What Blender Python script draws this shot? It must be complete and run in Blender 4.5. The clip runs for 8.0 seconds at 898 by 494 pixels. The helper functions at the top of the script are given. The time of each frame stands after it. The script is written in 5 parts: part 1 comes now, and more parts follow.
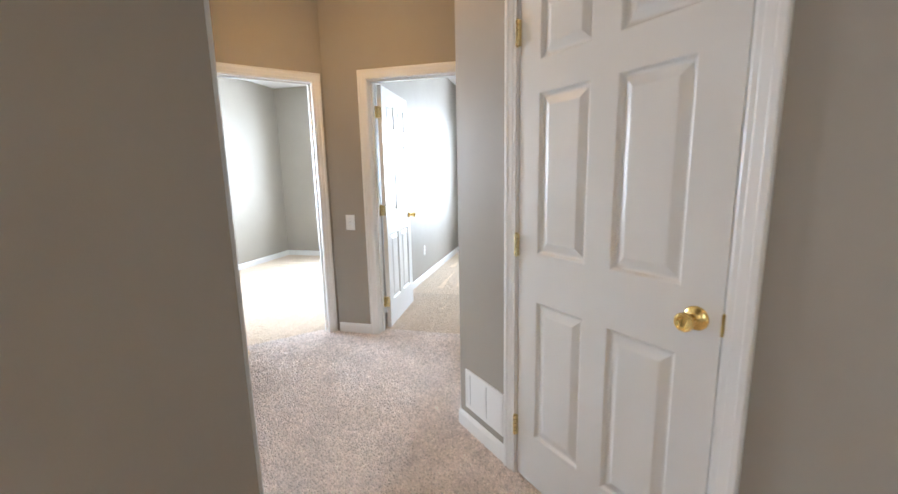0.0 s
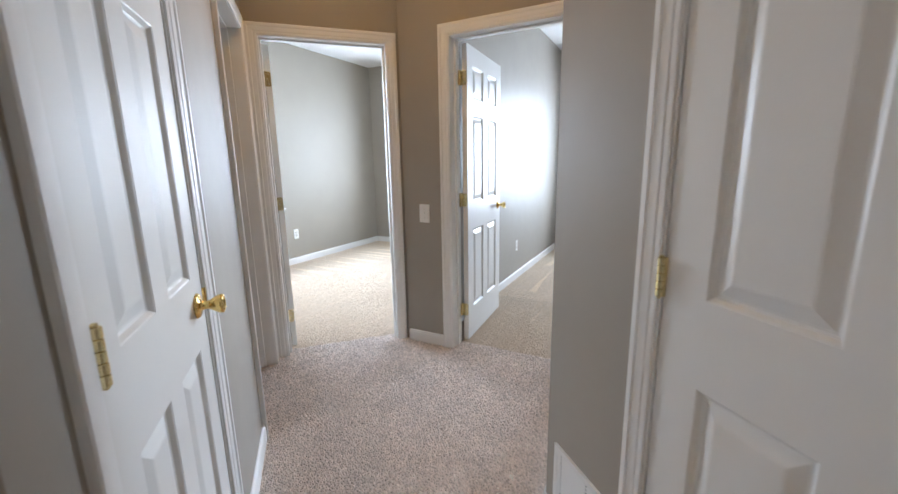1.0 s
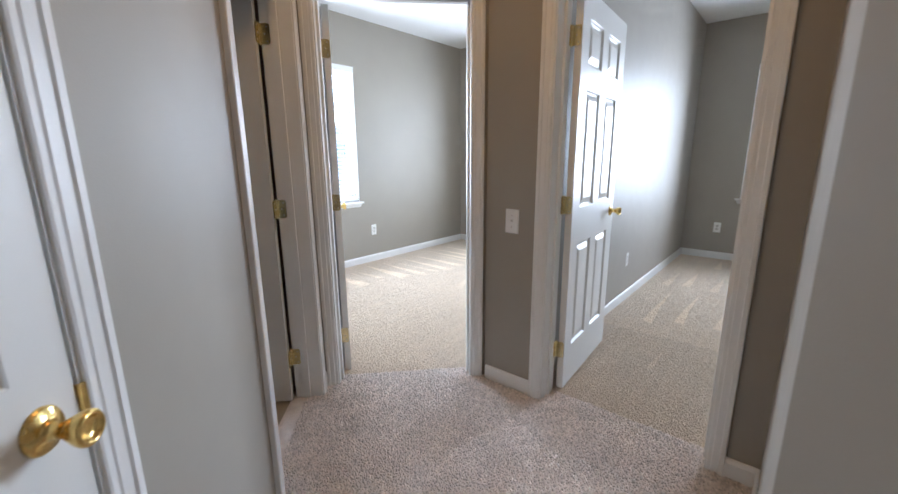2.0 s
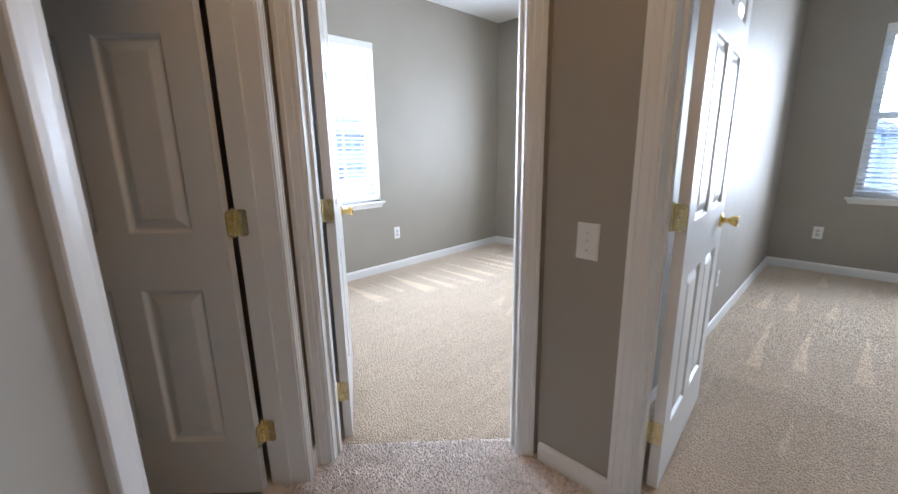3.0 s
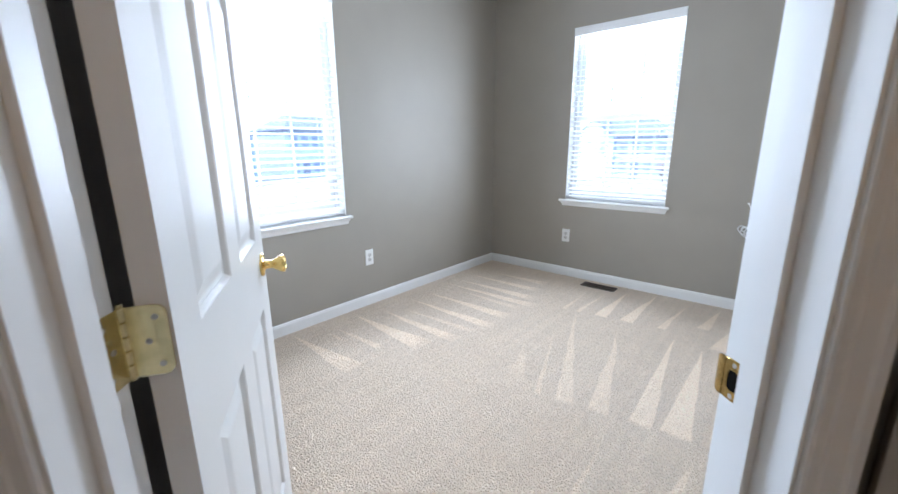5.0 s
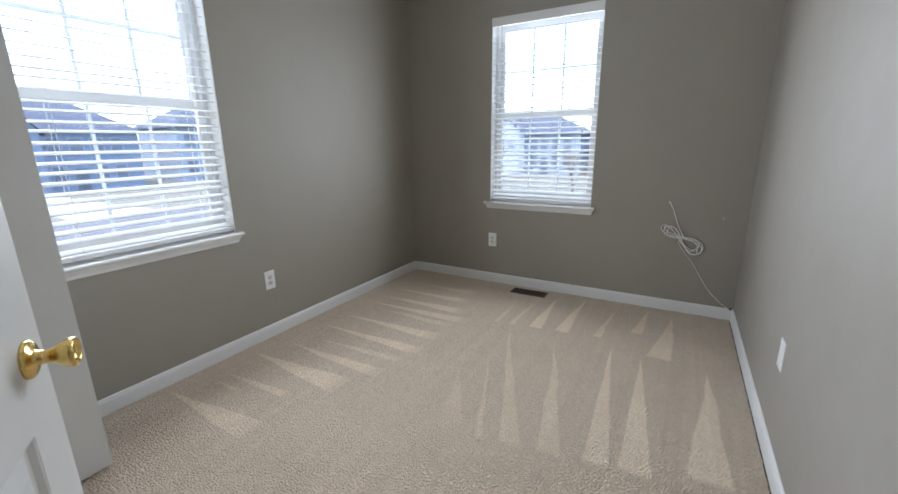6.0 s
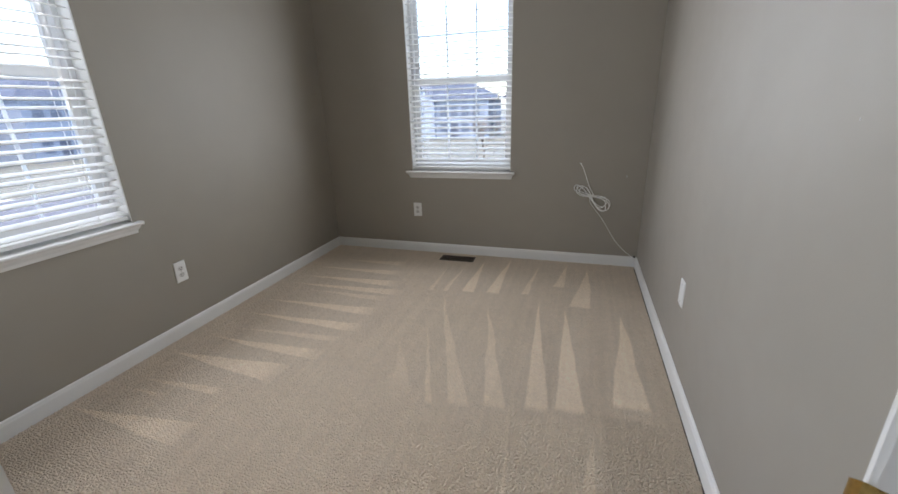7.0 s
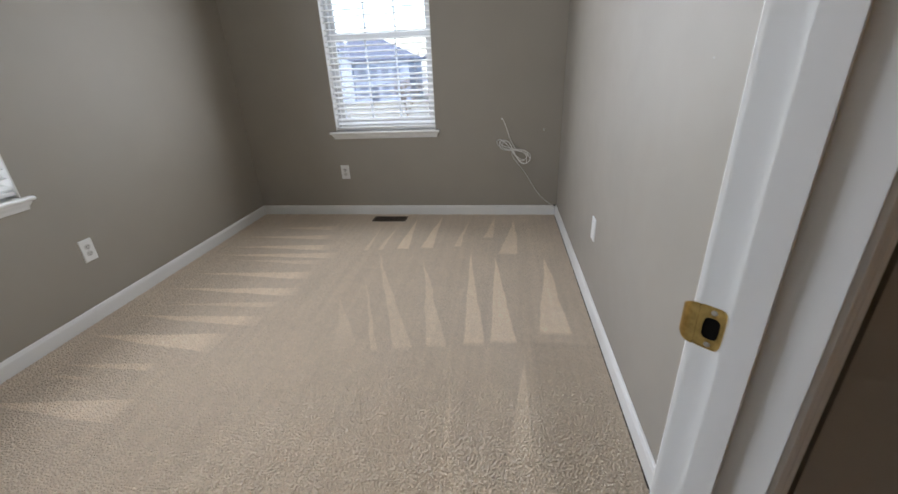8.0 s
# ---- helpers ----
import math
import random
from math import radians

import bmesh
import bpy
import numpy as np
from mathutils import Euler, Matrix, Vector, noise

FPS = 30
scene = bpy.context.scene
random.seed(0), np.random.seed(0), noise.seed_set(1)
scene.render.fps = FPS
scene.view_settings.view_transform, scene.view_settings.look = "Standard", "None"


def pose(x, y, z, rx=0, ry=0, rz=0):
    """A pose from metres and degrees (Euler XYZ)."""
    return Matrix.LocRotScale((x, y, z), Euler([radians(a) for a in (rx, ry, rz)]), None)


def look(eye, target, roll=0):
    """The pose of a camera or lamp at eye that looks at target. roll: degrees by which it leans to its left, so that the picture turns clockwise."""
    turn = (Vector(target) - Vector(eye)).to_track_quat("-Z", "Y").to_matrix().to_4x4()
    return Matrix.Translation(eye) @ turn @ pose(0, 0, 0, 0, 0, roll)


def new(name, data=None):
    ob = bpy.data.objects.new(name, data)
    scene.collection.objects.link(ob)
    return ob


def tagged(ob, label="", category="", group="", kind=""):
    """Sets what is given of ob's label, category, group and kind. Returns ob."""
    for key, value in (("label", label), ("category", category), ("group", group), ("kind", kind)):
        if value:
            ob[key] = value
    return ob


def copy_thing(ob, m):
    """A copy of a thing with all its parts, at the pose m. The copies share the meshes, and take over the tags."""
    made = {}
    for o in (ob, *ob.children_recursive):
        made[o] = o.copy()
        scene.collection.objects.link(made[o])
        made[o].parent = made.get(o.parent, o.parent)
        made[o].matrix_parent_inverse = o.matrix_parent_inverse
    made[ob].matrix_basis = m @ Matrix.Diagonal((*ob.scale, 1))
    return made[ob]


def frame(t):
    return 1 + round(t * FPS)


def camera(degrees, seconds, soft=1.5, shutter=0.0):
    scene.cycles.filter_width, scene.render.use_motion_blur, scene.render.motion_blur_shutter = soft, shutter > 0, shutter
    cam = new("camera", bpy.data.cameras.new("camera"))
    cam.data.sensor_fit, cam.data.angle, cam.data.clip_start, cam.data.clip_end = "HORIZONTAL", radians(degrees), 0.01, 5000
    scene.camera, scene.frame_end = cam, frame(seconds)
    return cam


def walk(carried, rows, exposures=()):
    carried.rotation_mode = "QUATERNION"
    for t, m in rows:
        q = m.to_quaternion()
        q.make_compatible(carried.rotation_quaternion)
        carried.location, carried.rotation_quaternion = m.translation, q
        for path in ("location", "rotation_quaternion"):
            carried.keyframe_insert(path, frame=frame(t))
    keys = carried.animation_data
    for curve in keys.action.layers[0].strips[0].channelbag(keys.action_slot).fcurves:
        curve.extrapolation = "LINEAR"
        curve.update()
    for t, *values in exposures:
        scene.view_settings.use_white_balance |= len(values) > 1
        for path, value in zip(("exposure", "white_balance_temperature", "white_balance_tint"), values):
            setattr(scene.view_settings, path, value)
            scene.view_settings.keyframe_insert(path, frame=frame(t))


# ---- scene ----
cam = camera(95.2, 8.0, shutter=0.2)
PATH = [
    (0, (-0.559, 0.22, 1.308), (-1.037, 2.131, 0.962), -1.2),
    (0.2, (-0.59, 0.349, 1.302), (-1.158, 2.23, 0.931), -1.4),
    (0.5, (-0.634, 0.544, 1.274), (-1.332, 2.378, 0.89), -1.1),
    (0.7, (-0.65, 0.683, 1.275), (-1.442, 2.476, 0.881), -1.3),
    (1, (-0.693, 0.867, 1.283), (-1.61, 2.597, 0.878), -1.0),
    (1.3, (-0.779, 1.06, 1.267), (-1.818, 2.719, 0.856), -0.8),
    (1.5, (-0.852, 1.188, 1.27), (-1.969, 2.793, 0.848), -0.8),
    (1.7, (-0.924, 1.289, 1.283), (-2.11, 2.841, 0.854), -0.6),
    (2.8, (-1.401, 1.883, 1.254), (-2.768, 3.27, 0.796), -0.9),
    (3, (-1.523, 1.975, 1.251), (-2.898, 3.352, 0.788), -1.0),
    (3.2, (-1.619, 2.042, 1.255), (-3.0, 3.412, 0.791), -1.1),
    (3.5, (-1.748, 2.159, 1.247), (-3.133, 3.521, 0.772), -1.2),
    (4, (-1.973, 2.351, 1.229), (-3.359, 3.704, 0.732), -1.5),
    (4.2, (-2.045, 2.413, 1.216), (-3.417, 3.778, 0.712), -1.4),
    (4.5, (-2.184, 2.514, 1.221), (-3.527, 3.914, 0.733), -1.0),
    (4.7, (-2.281, 2.57, 1.233), (-3.601, 3.992, 0.75), -0.7),
    (5.8, (-2.624, 2.923, 1.266), (-3.659, 4.565, 0.786), -0.6),
    (6, (-2.639, 2.968, 1.264), (-3.597, 4.653, 0.771), -0.7),
    (6.5, (-2.692, 2.974, 1.282), (-3.453, 4.738, 0.726), -1.3),
    (7, (-2.712, 2.937, 1.281), (-3.293, 4.737, 0.633), -1.9),
    (7.5, (-2.722, 2.88, 1.269), (-3.145, 4.688, 0.527), -2.3),
    (8, (-2.695, 2.83, 1.244), (-2.949, 4.64, 0.433), -2.6),
]
# stops, kelvin and tint of the camera's own adjustment
EXPOSURE = [(0, 3.33, 6050, 9), (0.5, 2.74, 6000, 9), (1.0, 2.64, 5950, 10), (1.5, 2.46, 5900, 11), (2.8, 2.30, 6000, 12), (3.5, 2.24, 6000, 13), (4.7, 2.14, 5850, 12),
            (5.8, 1.20, 6250, 11), (6.5, 0.80, 6850, 14), (8, 1.02, 6850, 14)]
walk(cam, [(t, look(eye, target, roll)) for t, eye, target, roll in PATH], EXPOSURE)
OPEN1, OPEN2, OPEN3 = 101.0, 94.0, 91.0   # how far the three doors stand open
SKY = 0.62
WATTS, WATTS_SLATS, LAMP = 10.0, 2.5, 4.2
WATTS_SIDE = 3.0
TRACK = 0.29
# ---- world, sun and lamps ----
world = bpy.data.worlds.new("sky")
scene.world = world
world.use_nodes = True
_nt = world.node_tree
_sky = _nt.nodes.new("ShaderNodeTexSky")
_sky.sky_type = 'NISHITA'
_sky.sun_disc = False
_sky.sun_elevation = radians(63)
_sky.sun_rotation = radians(170)
_sky.air_density, _sky.dust_density, _sky.ozone_density = 1.0, 2.0, 0.8
_bg = _nt.nodes["Background"]
_nt.links.new(_sky.outputs[0], _bg.inputs[0])
_bg.inputs[1].default_value = SKY

sun = new("sun", bpy.data.lights.new("sun", 'SUN'))
sun.data.energy, sun.data.angle, sun.data.color = 1.0, radians(0.5), (1, 0.95, 0.87)
# high behind the house, so that no beam enters the windows
sun.matrix_world = look((0, 0, 20), (0 - 0.08, 0 + 0.45, 20 - 0.9))


def window_light(name, place, turn, w, h, watts, spread=155):
    """The sky's light in a window's opening."""
    la = bpy.data.lights.new(name, 'AREA')
    la.shape, la.size, la.size_y, la.energy, la.color = 'RECTANGLE', w, h, watts, (0.79, 0.88, 1.0)
    la.spread = radians(spread)
    new(name, la).matrix_world = Matrix.Translation(place) @ turn


_in = Matrix.Rotation(radians(-90), 4, 'X')   # faces -y
_west = Matrix.Rotation(radians(90), 4, 'Z') @ _in
for _depth, _watts in ((0.004, WATTS), (0.068, WATTS_SLATS)):   # within the opening, before and behind the slats
    window_light("window_light", (-3.691, 6.342 + _depth, 1.49), _in, 0.84, 1.40, _watts * 1.08)
    window_light("window_light", (-4.963 - _depth, 4.009, 1.49), _west, 0.84, 1.40, _watts * 1.35)
    window_light("window_light", (-0.98, 7.360 + _depth, 1.49), _in, 0.56, 1.40, _watts * 1.5, 130)
# assumed daylight on the hall's right wall, through an added, unseen window
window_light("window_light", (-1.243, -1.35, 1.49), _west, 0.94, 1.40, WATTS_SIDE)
HALL = Matrix.Rotation(radians(45), 4, 'Z')  # x: across the passage to the right, y: along it
CEIL = 2.745
S2 = math.sqrt(2)
# the end wall stands a little out of square
ENDW = HALL @ Matrix.Translation((-0.15, 3.9, 0)) @ Matrix.Rotation(radians(1.6), 4, 'Z') @ Matrix.Translation((0.15, -3.9, 0))


# ---- materials ----
def mat(name, colour, rough=0.6, metal=0.0, spec=0.5):
    m = bpy.data.materials.new(name)
    m.use_nodes = True
    b = m.node_tree.nodes["Principled BSDF"]
    b.inputs["Base Color"].default_value = (*colour, 1)
    b.inputs["Roughness"].default_value = rough
    b.inputs["Metallic"].default_value = metal
    b.inputs["Specular IOR Level"].default_value = spec
    return m


def node(m, kind, **values):
    n = m.node_tree.nodes.new(kind)
    for k, v in values.items():
        n.inputs[k].default_value = v
    return n


def link(m, a, b):
    m.node_tree.links.new(a, b)


def bsdf(m):
    return m.node_tree.nodes["Principled BSDF"]


def math_node(m, op, a, b=None, c=None):
    n = m.node_tree.nodes.new("ShaderNodeMath")
    n.operation = op
    for i, v in enumerate((a, b, c)):
        if v is None:
            continue
        if isinstance(v, (int, float)):
            n.inputs[i].default_value = v
        else:
            link(m, v, n.inputs[i])
    return n.outputs[0]


def noise_out(m, scale, detail=3.0, rough=0.55, stretch=(1, 1, 1)):
    co = node(m, "ShaderNodeTexCoord")
    mp = node(m, "ShaderNodeMapping", Scale=stretch)
    link(m, co.outputs["Object"], mp.inputs["Vector"])
    n = node(m, "ShaderNodeTexNoise", Scale=scale, Detail=detail, Roughness=rough)
    link(m, mp.outputs[0], n.inputs["Vector"])
    return n.outputs["Fac"]


def vary(m, colour, fac, low, high):
    """Base colour between low and high times the colour, by fac."""
    r = node(m, "ShaderNodeMapRange")
    r.inputs["From Min"].default_value, r.inputs["From Max"].default_value = 0.3, 0.7
    r.inputs["To Min"].default_value, r.inputs["To Max"].default_value = low, high
    link(m, fac, r.inputs["Value"])
    mix = node(m, "ShaderNodeVectorMath")
    mix.operation = 'SCALE'
    if hasattr(colour, "is_linked"):
        link(m, colour, mix.inputs[0])
    else:
        mix.inputs[0].default_value = colour
    link(m, r.outputs[0], mix.inputs["Scale"])
    return mix.outputs[0]


def relief(m, height, strength, distance):
    b = node(m, "ShaderNodeBump", Strength=strength, Distance=distance)
    link(m, height, b.inputs["Height"])
    link(m, b.outputs[0], bsdf(m).inputs["Normal"])
    return b


def painted(name, colour, rough, grain=260.0, depth=0.0006, spots=0.05, spec=0.5):
    m = mat(name, colour, rough, spec=spec)
    link(m, vary(m, colour, noise_out(m, 2.3, 4), 1 - spots, 1 + spots), bsdf(m).inputs["Base Color"])
    r = node(m, "ShaderNodeMapRange")
    r.inputs["To Min"].default_value, r.inputs["To Max"].default_value = rough - 0.06, rough + 0.08
    link(m, noise_out(m, 9.0, 3), r.inputs["Value"])
    link(m, r.outputs[0], bsdf(m).inputs["Roughness"])
    relief(m, noise_out(m, grain, 2), 0.35, depth)
    return m


PAINT = painted("greige_wall_paint", (0.342, 0.312, 0.265), 0.50, 210, 0.0007, 0.03, 0.32)
TRIM = painted("white_trim_paint", (0.79, 0.785, 0.76), 0.32, 120, 0.0004, 0.04)
DOOR = painted("white_door_paint", (0.74, 0.73, 0.695), 0.36, 160, 0.0004, 0.03)
CEILING = painted("white_ceiling_paint", (0.78, 0.78, 0.77), 0.8, 150, 0.002, 0.02)
PLASTIC = painted("white_plastic", (0.80, 0.80, 0.78), 0.3, 80, 0.0002, 0.01)
VINYL = painted("white_vinyl", (0.80, 0.81, 0.82), 0.35, 60, 0.0002, 0.02)
# near-black for the shadow inside slots, grilles and holes; also the black connector
SLOT = mat("dark_slot", (0.02, 0.018, 0.016), 0.6)
# near-black that stands in for the shadow inside the latch hole
SHADE = mat("hole_shadow", (0.008, 0.007, 0.006), 0.9, spec=0.03)
STEEL = mat("screw_steel", (0.55, 0.53, 0.5), 0.35, 1.0)
SOCKET = painted("grey_white_plastic", (0.60, 0.59, 0.56), 0.35, 80, 0.0002, 0.01)
CORD = painted("white_cord", (0.84, 0.83, 0.80), 0.5, 300, 0.0003, 0.04)

BRASS = mat("polished_brass", (0.83, 0.58, 0.20), 0.2, 1.0)
link(BRASS, vary(BRASS, (0.83, 0.60, 0.22), noise_out(BRASS, 60, 4), 0.8, 1.1), bsdf(BRASS).inputs["Base Color"])
_r = node(BRASS, "ShaderNodeMapRange")
_r.inputs["To Min"].default_value, _r.inputs["To Max"].default_value = 0.1, 0.38
link(BRASS, noise_out(BRASS, 35, 4), _r.inputs["Value"])
link(BRASS, _r.outputs[0], bsdf(BRASS).inputs["Roughness"])

HINGE = mat("satin_pale_brass", (0.84, 0.72, 0.40), 0.24, 1.0)
link(HINGE, vary(HINGE, (0.84, 0.72, 0.40), noise_out(HINGE, 55, 4), 0.8, 1.06), bsdf(HINGE).inputs["Base Color"])

DARKBRASS = mat("worn_dark_brass", (0.52, 0.36, 0.13), 0.18, 1.0)
link(DARKBRASS, vary(DARKBRASS, (0.52, 0.36, 0.13), noise_out(DARKBRASS, 70, 4), 0.6, 1.15), bsdf(DARKBRASS).inputs["Base Color"])

BRONZE = mat("brown_register_metal", (0.10, 0.065, 0.04), 0.45, 0.4)
link(BRONZE, vary(BRONZE, (0.10, 0.065, 0.04), noise_out(BRONZE, 50, 3), 0.8, 1.2), bsdf(BRONZE).inputs["Base Color"])

SLAT = mat("white_slat", (0.82, 0.82, 0.80), 0.4)
bsdf(SLAT).inputs["Subsurface Weight"].default_value = 0.0
link(SLAT, vary(SLAT, (0.82, 0.82, 0.80), noise_out(SLAT, 12, 3, stretch=(0.2, 1, 1)), 0.96, 1.03), bsdf(SLAT).inputs["Base Color"])

# the flat bars of the window grilles let some of the sky through
GRILLE = mat("thin_white_vinyl", (0.82, 0.83, 0.84), 0.4)
_gt = GRILLE.node_tree
_thin = _gt.nodes.new("ShaderNodeBsdfTranslucent")
_thin.inputs[0].default_value = (0.95, 0.96, 0.97, 1)
_both = _gt.nodes.new("ShaderNodeMixShader")
_both.inputs[0].default_value = 0.85
_gt.links.new(bsdf(GRILLE).outputs[0], _both.inputs[1])
_gt.links.new(_thin.outputs[0], _both.inputs[2])
_gt.links.new(_both.outputs[0], _gt.nodes["Material Output"].inputs[0])

GLASS = bpy.data.materials.new("window_glass")
GLASS.use_nodes = True
_g = GLASS.node_tree
_g.nodes.clear()
_out = _g.nodes.new("ShaderNodeOutputMaterial")
_mix = _g.nodes.new("ShaderNodeMixShader")
_tr = _g.nodes.new("ShaderNodeBsdfTransparent")
_gl = _g.nodes.new("ShaderNodeBsdfGlossy")
_fr = _g.nodes.new("ShaderNodeFresnel")
_gl.inputs["Roughness"].default_value = 0.02
_tr.inputs[0].default_value = (0.93, 0.95, 0.96, 1)
_g.links.new(_fr.outputs[0], _mix.inputs[0])
_g.links.new(_tr.outputs[0], _mix.inputs[1])
_g.links.new(_gl.outputs[0], _mix.inputs[2])
_g.links.new(_mix.outputs[0], _out.inputs[0])


def ramp(m, fac, a, b, low, high):
    """Maps fac from a..b to low..high, held at both ends."""
    r = node(m, "ShaderNodeMapRange")
    r.inputs["From Min"].default_value, r.inputs["From Max"].default_value = a, b
    r.inputs["To Min"].default_value, r.inputs["To Max"].default_value = low, high
    link(m, fac, r.inputs["Value"])
    return r.outputs[0]


def scaled(m, colour, factor):
    n = node(m, "ShaderNodeVectorMath")
    n.operation = 'SCALE'
    link(m, colour, n.inputs[0])
    link(m, factor, n.inputs["Scale"])
    return n.outputs[0]


def carpet(name, colour, scale, yarn, tuft, depth, patch):
    """Cut pile: a fine yarn grain, tufts of slightly different tone and broad patches of lean."""
    m = mat(name, colour, 0.95, spec=0.12)
    grain = noise_out(m, scale, 4, 0.65)
    c1 = vary(m, colour, grain, 1 - yarn, 1 + yarn)
    geo = node(m, "ShaderNodeNewGeometry")
    c2 = scaled(m, c1, ramp(m, geo.outputs["Random Per Island"], 0.0, 1.0, 1 - tuft, 1 + tuft))
    c3 = vary(m, c2, noise_out(m, 22, 4, 0.65), 1 - patch, 1 + patch)
    c4 = vary(m, c3, noise_out(m, 4.5, 4, 0.6), 1 - patch, 1 + patch)
    relief(m, grain, 0.6, depth)
    bsdf(m).inputs["Sheen Weight"].default_value = 0.25
    bsdf(m).inputs["Sheen Roughness"].default_value = 0.5
    return m, c4


HALL_CARPET, _c = carpet("taupe_cut_pile", (0.82, 0.735, 0.675), 240, 0.20, 0.24, 0.004, 0.10)
link(HALL_CARPET, _c, bsdf(HALL_CARPET).inputs["Base Color"])

ROOM_CARPET, ROOM_BASE = carpet("beige_cut_pile", (0.77, 0.645, 0.505), 260, 0.07, 0.06, 0.004, 0.03)

# strokes of a vacuum cleaner: (tip, reach, then across: tip, one side and the other at the stroke's end, strength)
FAR_STROKES = [
    (6.12, -0.60, -3.714, -3.729, -3.684, 0.6), (6.13, -0.61, -3.578, -3.620, -3.570, 0.7), (6.24, -0.69, -3.440, -3.482, -3.378, 1.0), (6.32, -0.75, -3.226, -3.303, -3.197, 1.0),
    (6.22, -0.62, -2.972, -3.057, -2.993, 0.8), (6.30, -0.51, -2.746, -2.842, -2.756, 0.8), (6.22, -0.73, -2.588, -2.722, -2.575, 0.9)]
MIDDLE_STROKES = [
    (5.24, -0.88, -3.621, -3.318, -3.274, 0.55), (5.58, -1.20, -3.629, -3.205, -3.102, 0.55), (5.46, -1.05, -3.254, -3.054, -2.945, 0.65), (5.60, -1.16, -2.918, -2.880, -2.767, 1.0),
    (5.50, -1.04, -2.740, -2.752, -2.611, 1.0), (5.50, -0.95, -2.398, -2.508, -2.337, 1.0)]
NEAR_STROKES = [
    (4.48, -0.75, -2.940, -2.893, -2.850, 0.5), (4.42, -0.75, -2.579, -2.700, -2.570, 0.6), (4.26, -0.55, -2.725, -2.775, -2.752, 0.5), (4.88, -0.55, -3.664, -3.486, -3.350, 0.3)]
WINDOW_STROKES = [
    (-4.70, 0.62, 5.957, 6.040, 5.925, 0.6), (-4.88, 0.85, 5.756, 5.830, 5.716, 0.8), (-4.86, 0.89, 5.559, 5.635, 5.513, 0.9), (-4.90, 1.02, 5.405, 5.493, 5.374, 0.9),
    (-4.70, 0.75, 5.327, 5.357, 5.271, 0.6), (-4.88, 0.94, 5.108, 5.175, 5.060, 0.9), (-4.89, 0.97, 4.900, 4.955, 4.845, 0.9), (-4.80, 0.83, 4.705, 4.796, 4.720, 0.6),
    (-4.86, 0.86, 4.595, 4.631, 4.520, 0.8), (-4.89, 0.78, 4.397, 4.467, 4.290, 0.9), (-4.88, 0.60, 4.156, 4.215, 4.143, 0.7), (-4.89, 0.33, 4.079, 4.106, 4.070, 0.6), (-4.95, 0.75, 3.898, 3.998, 3.850, 0.8)]
SECOND_STROKES = [
    (5.71, -1.02, -1.833, -1.841, -1.758, 0.9), (5.78, -0.97, -1.609, -1.649, -1.569, 0.9), (6.43, -0.63, -1.904, -1.968, -1.882, 0.7), (6.58, -0.72, -1.741, -1.807, -1.717, 0.7),
    (7.29, -0.53, -1.630, -1.658, -1.575, 0.6), (7.07, -0.41, -1.313, -1.338, -1.275, 0.6), (4.38, -0.42, -1.575, -1.608, -1.561, 0.5), (5.80, -0.95, -1.330, -1.390, -1.290, 0.7), (6.50, -0.66, -1.500, -1.560, -1.470, 0.6)]


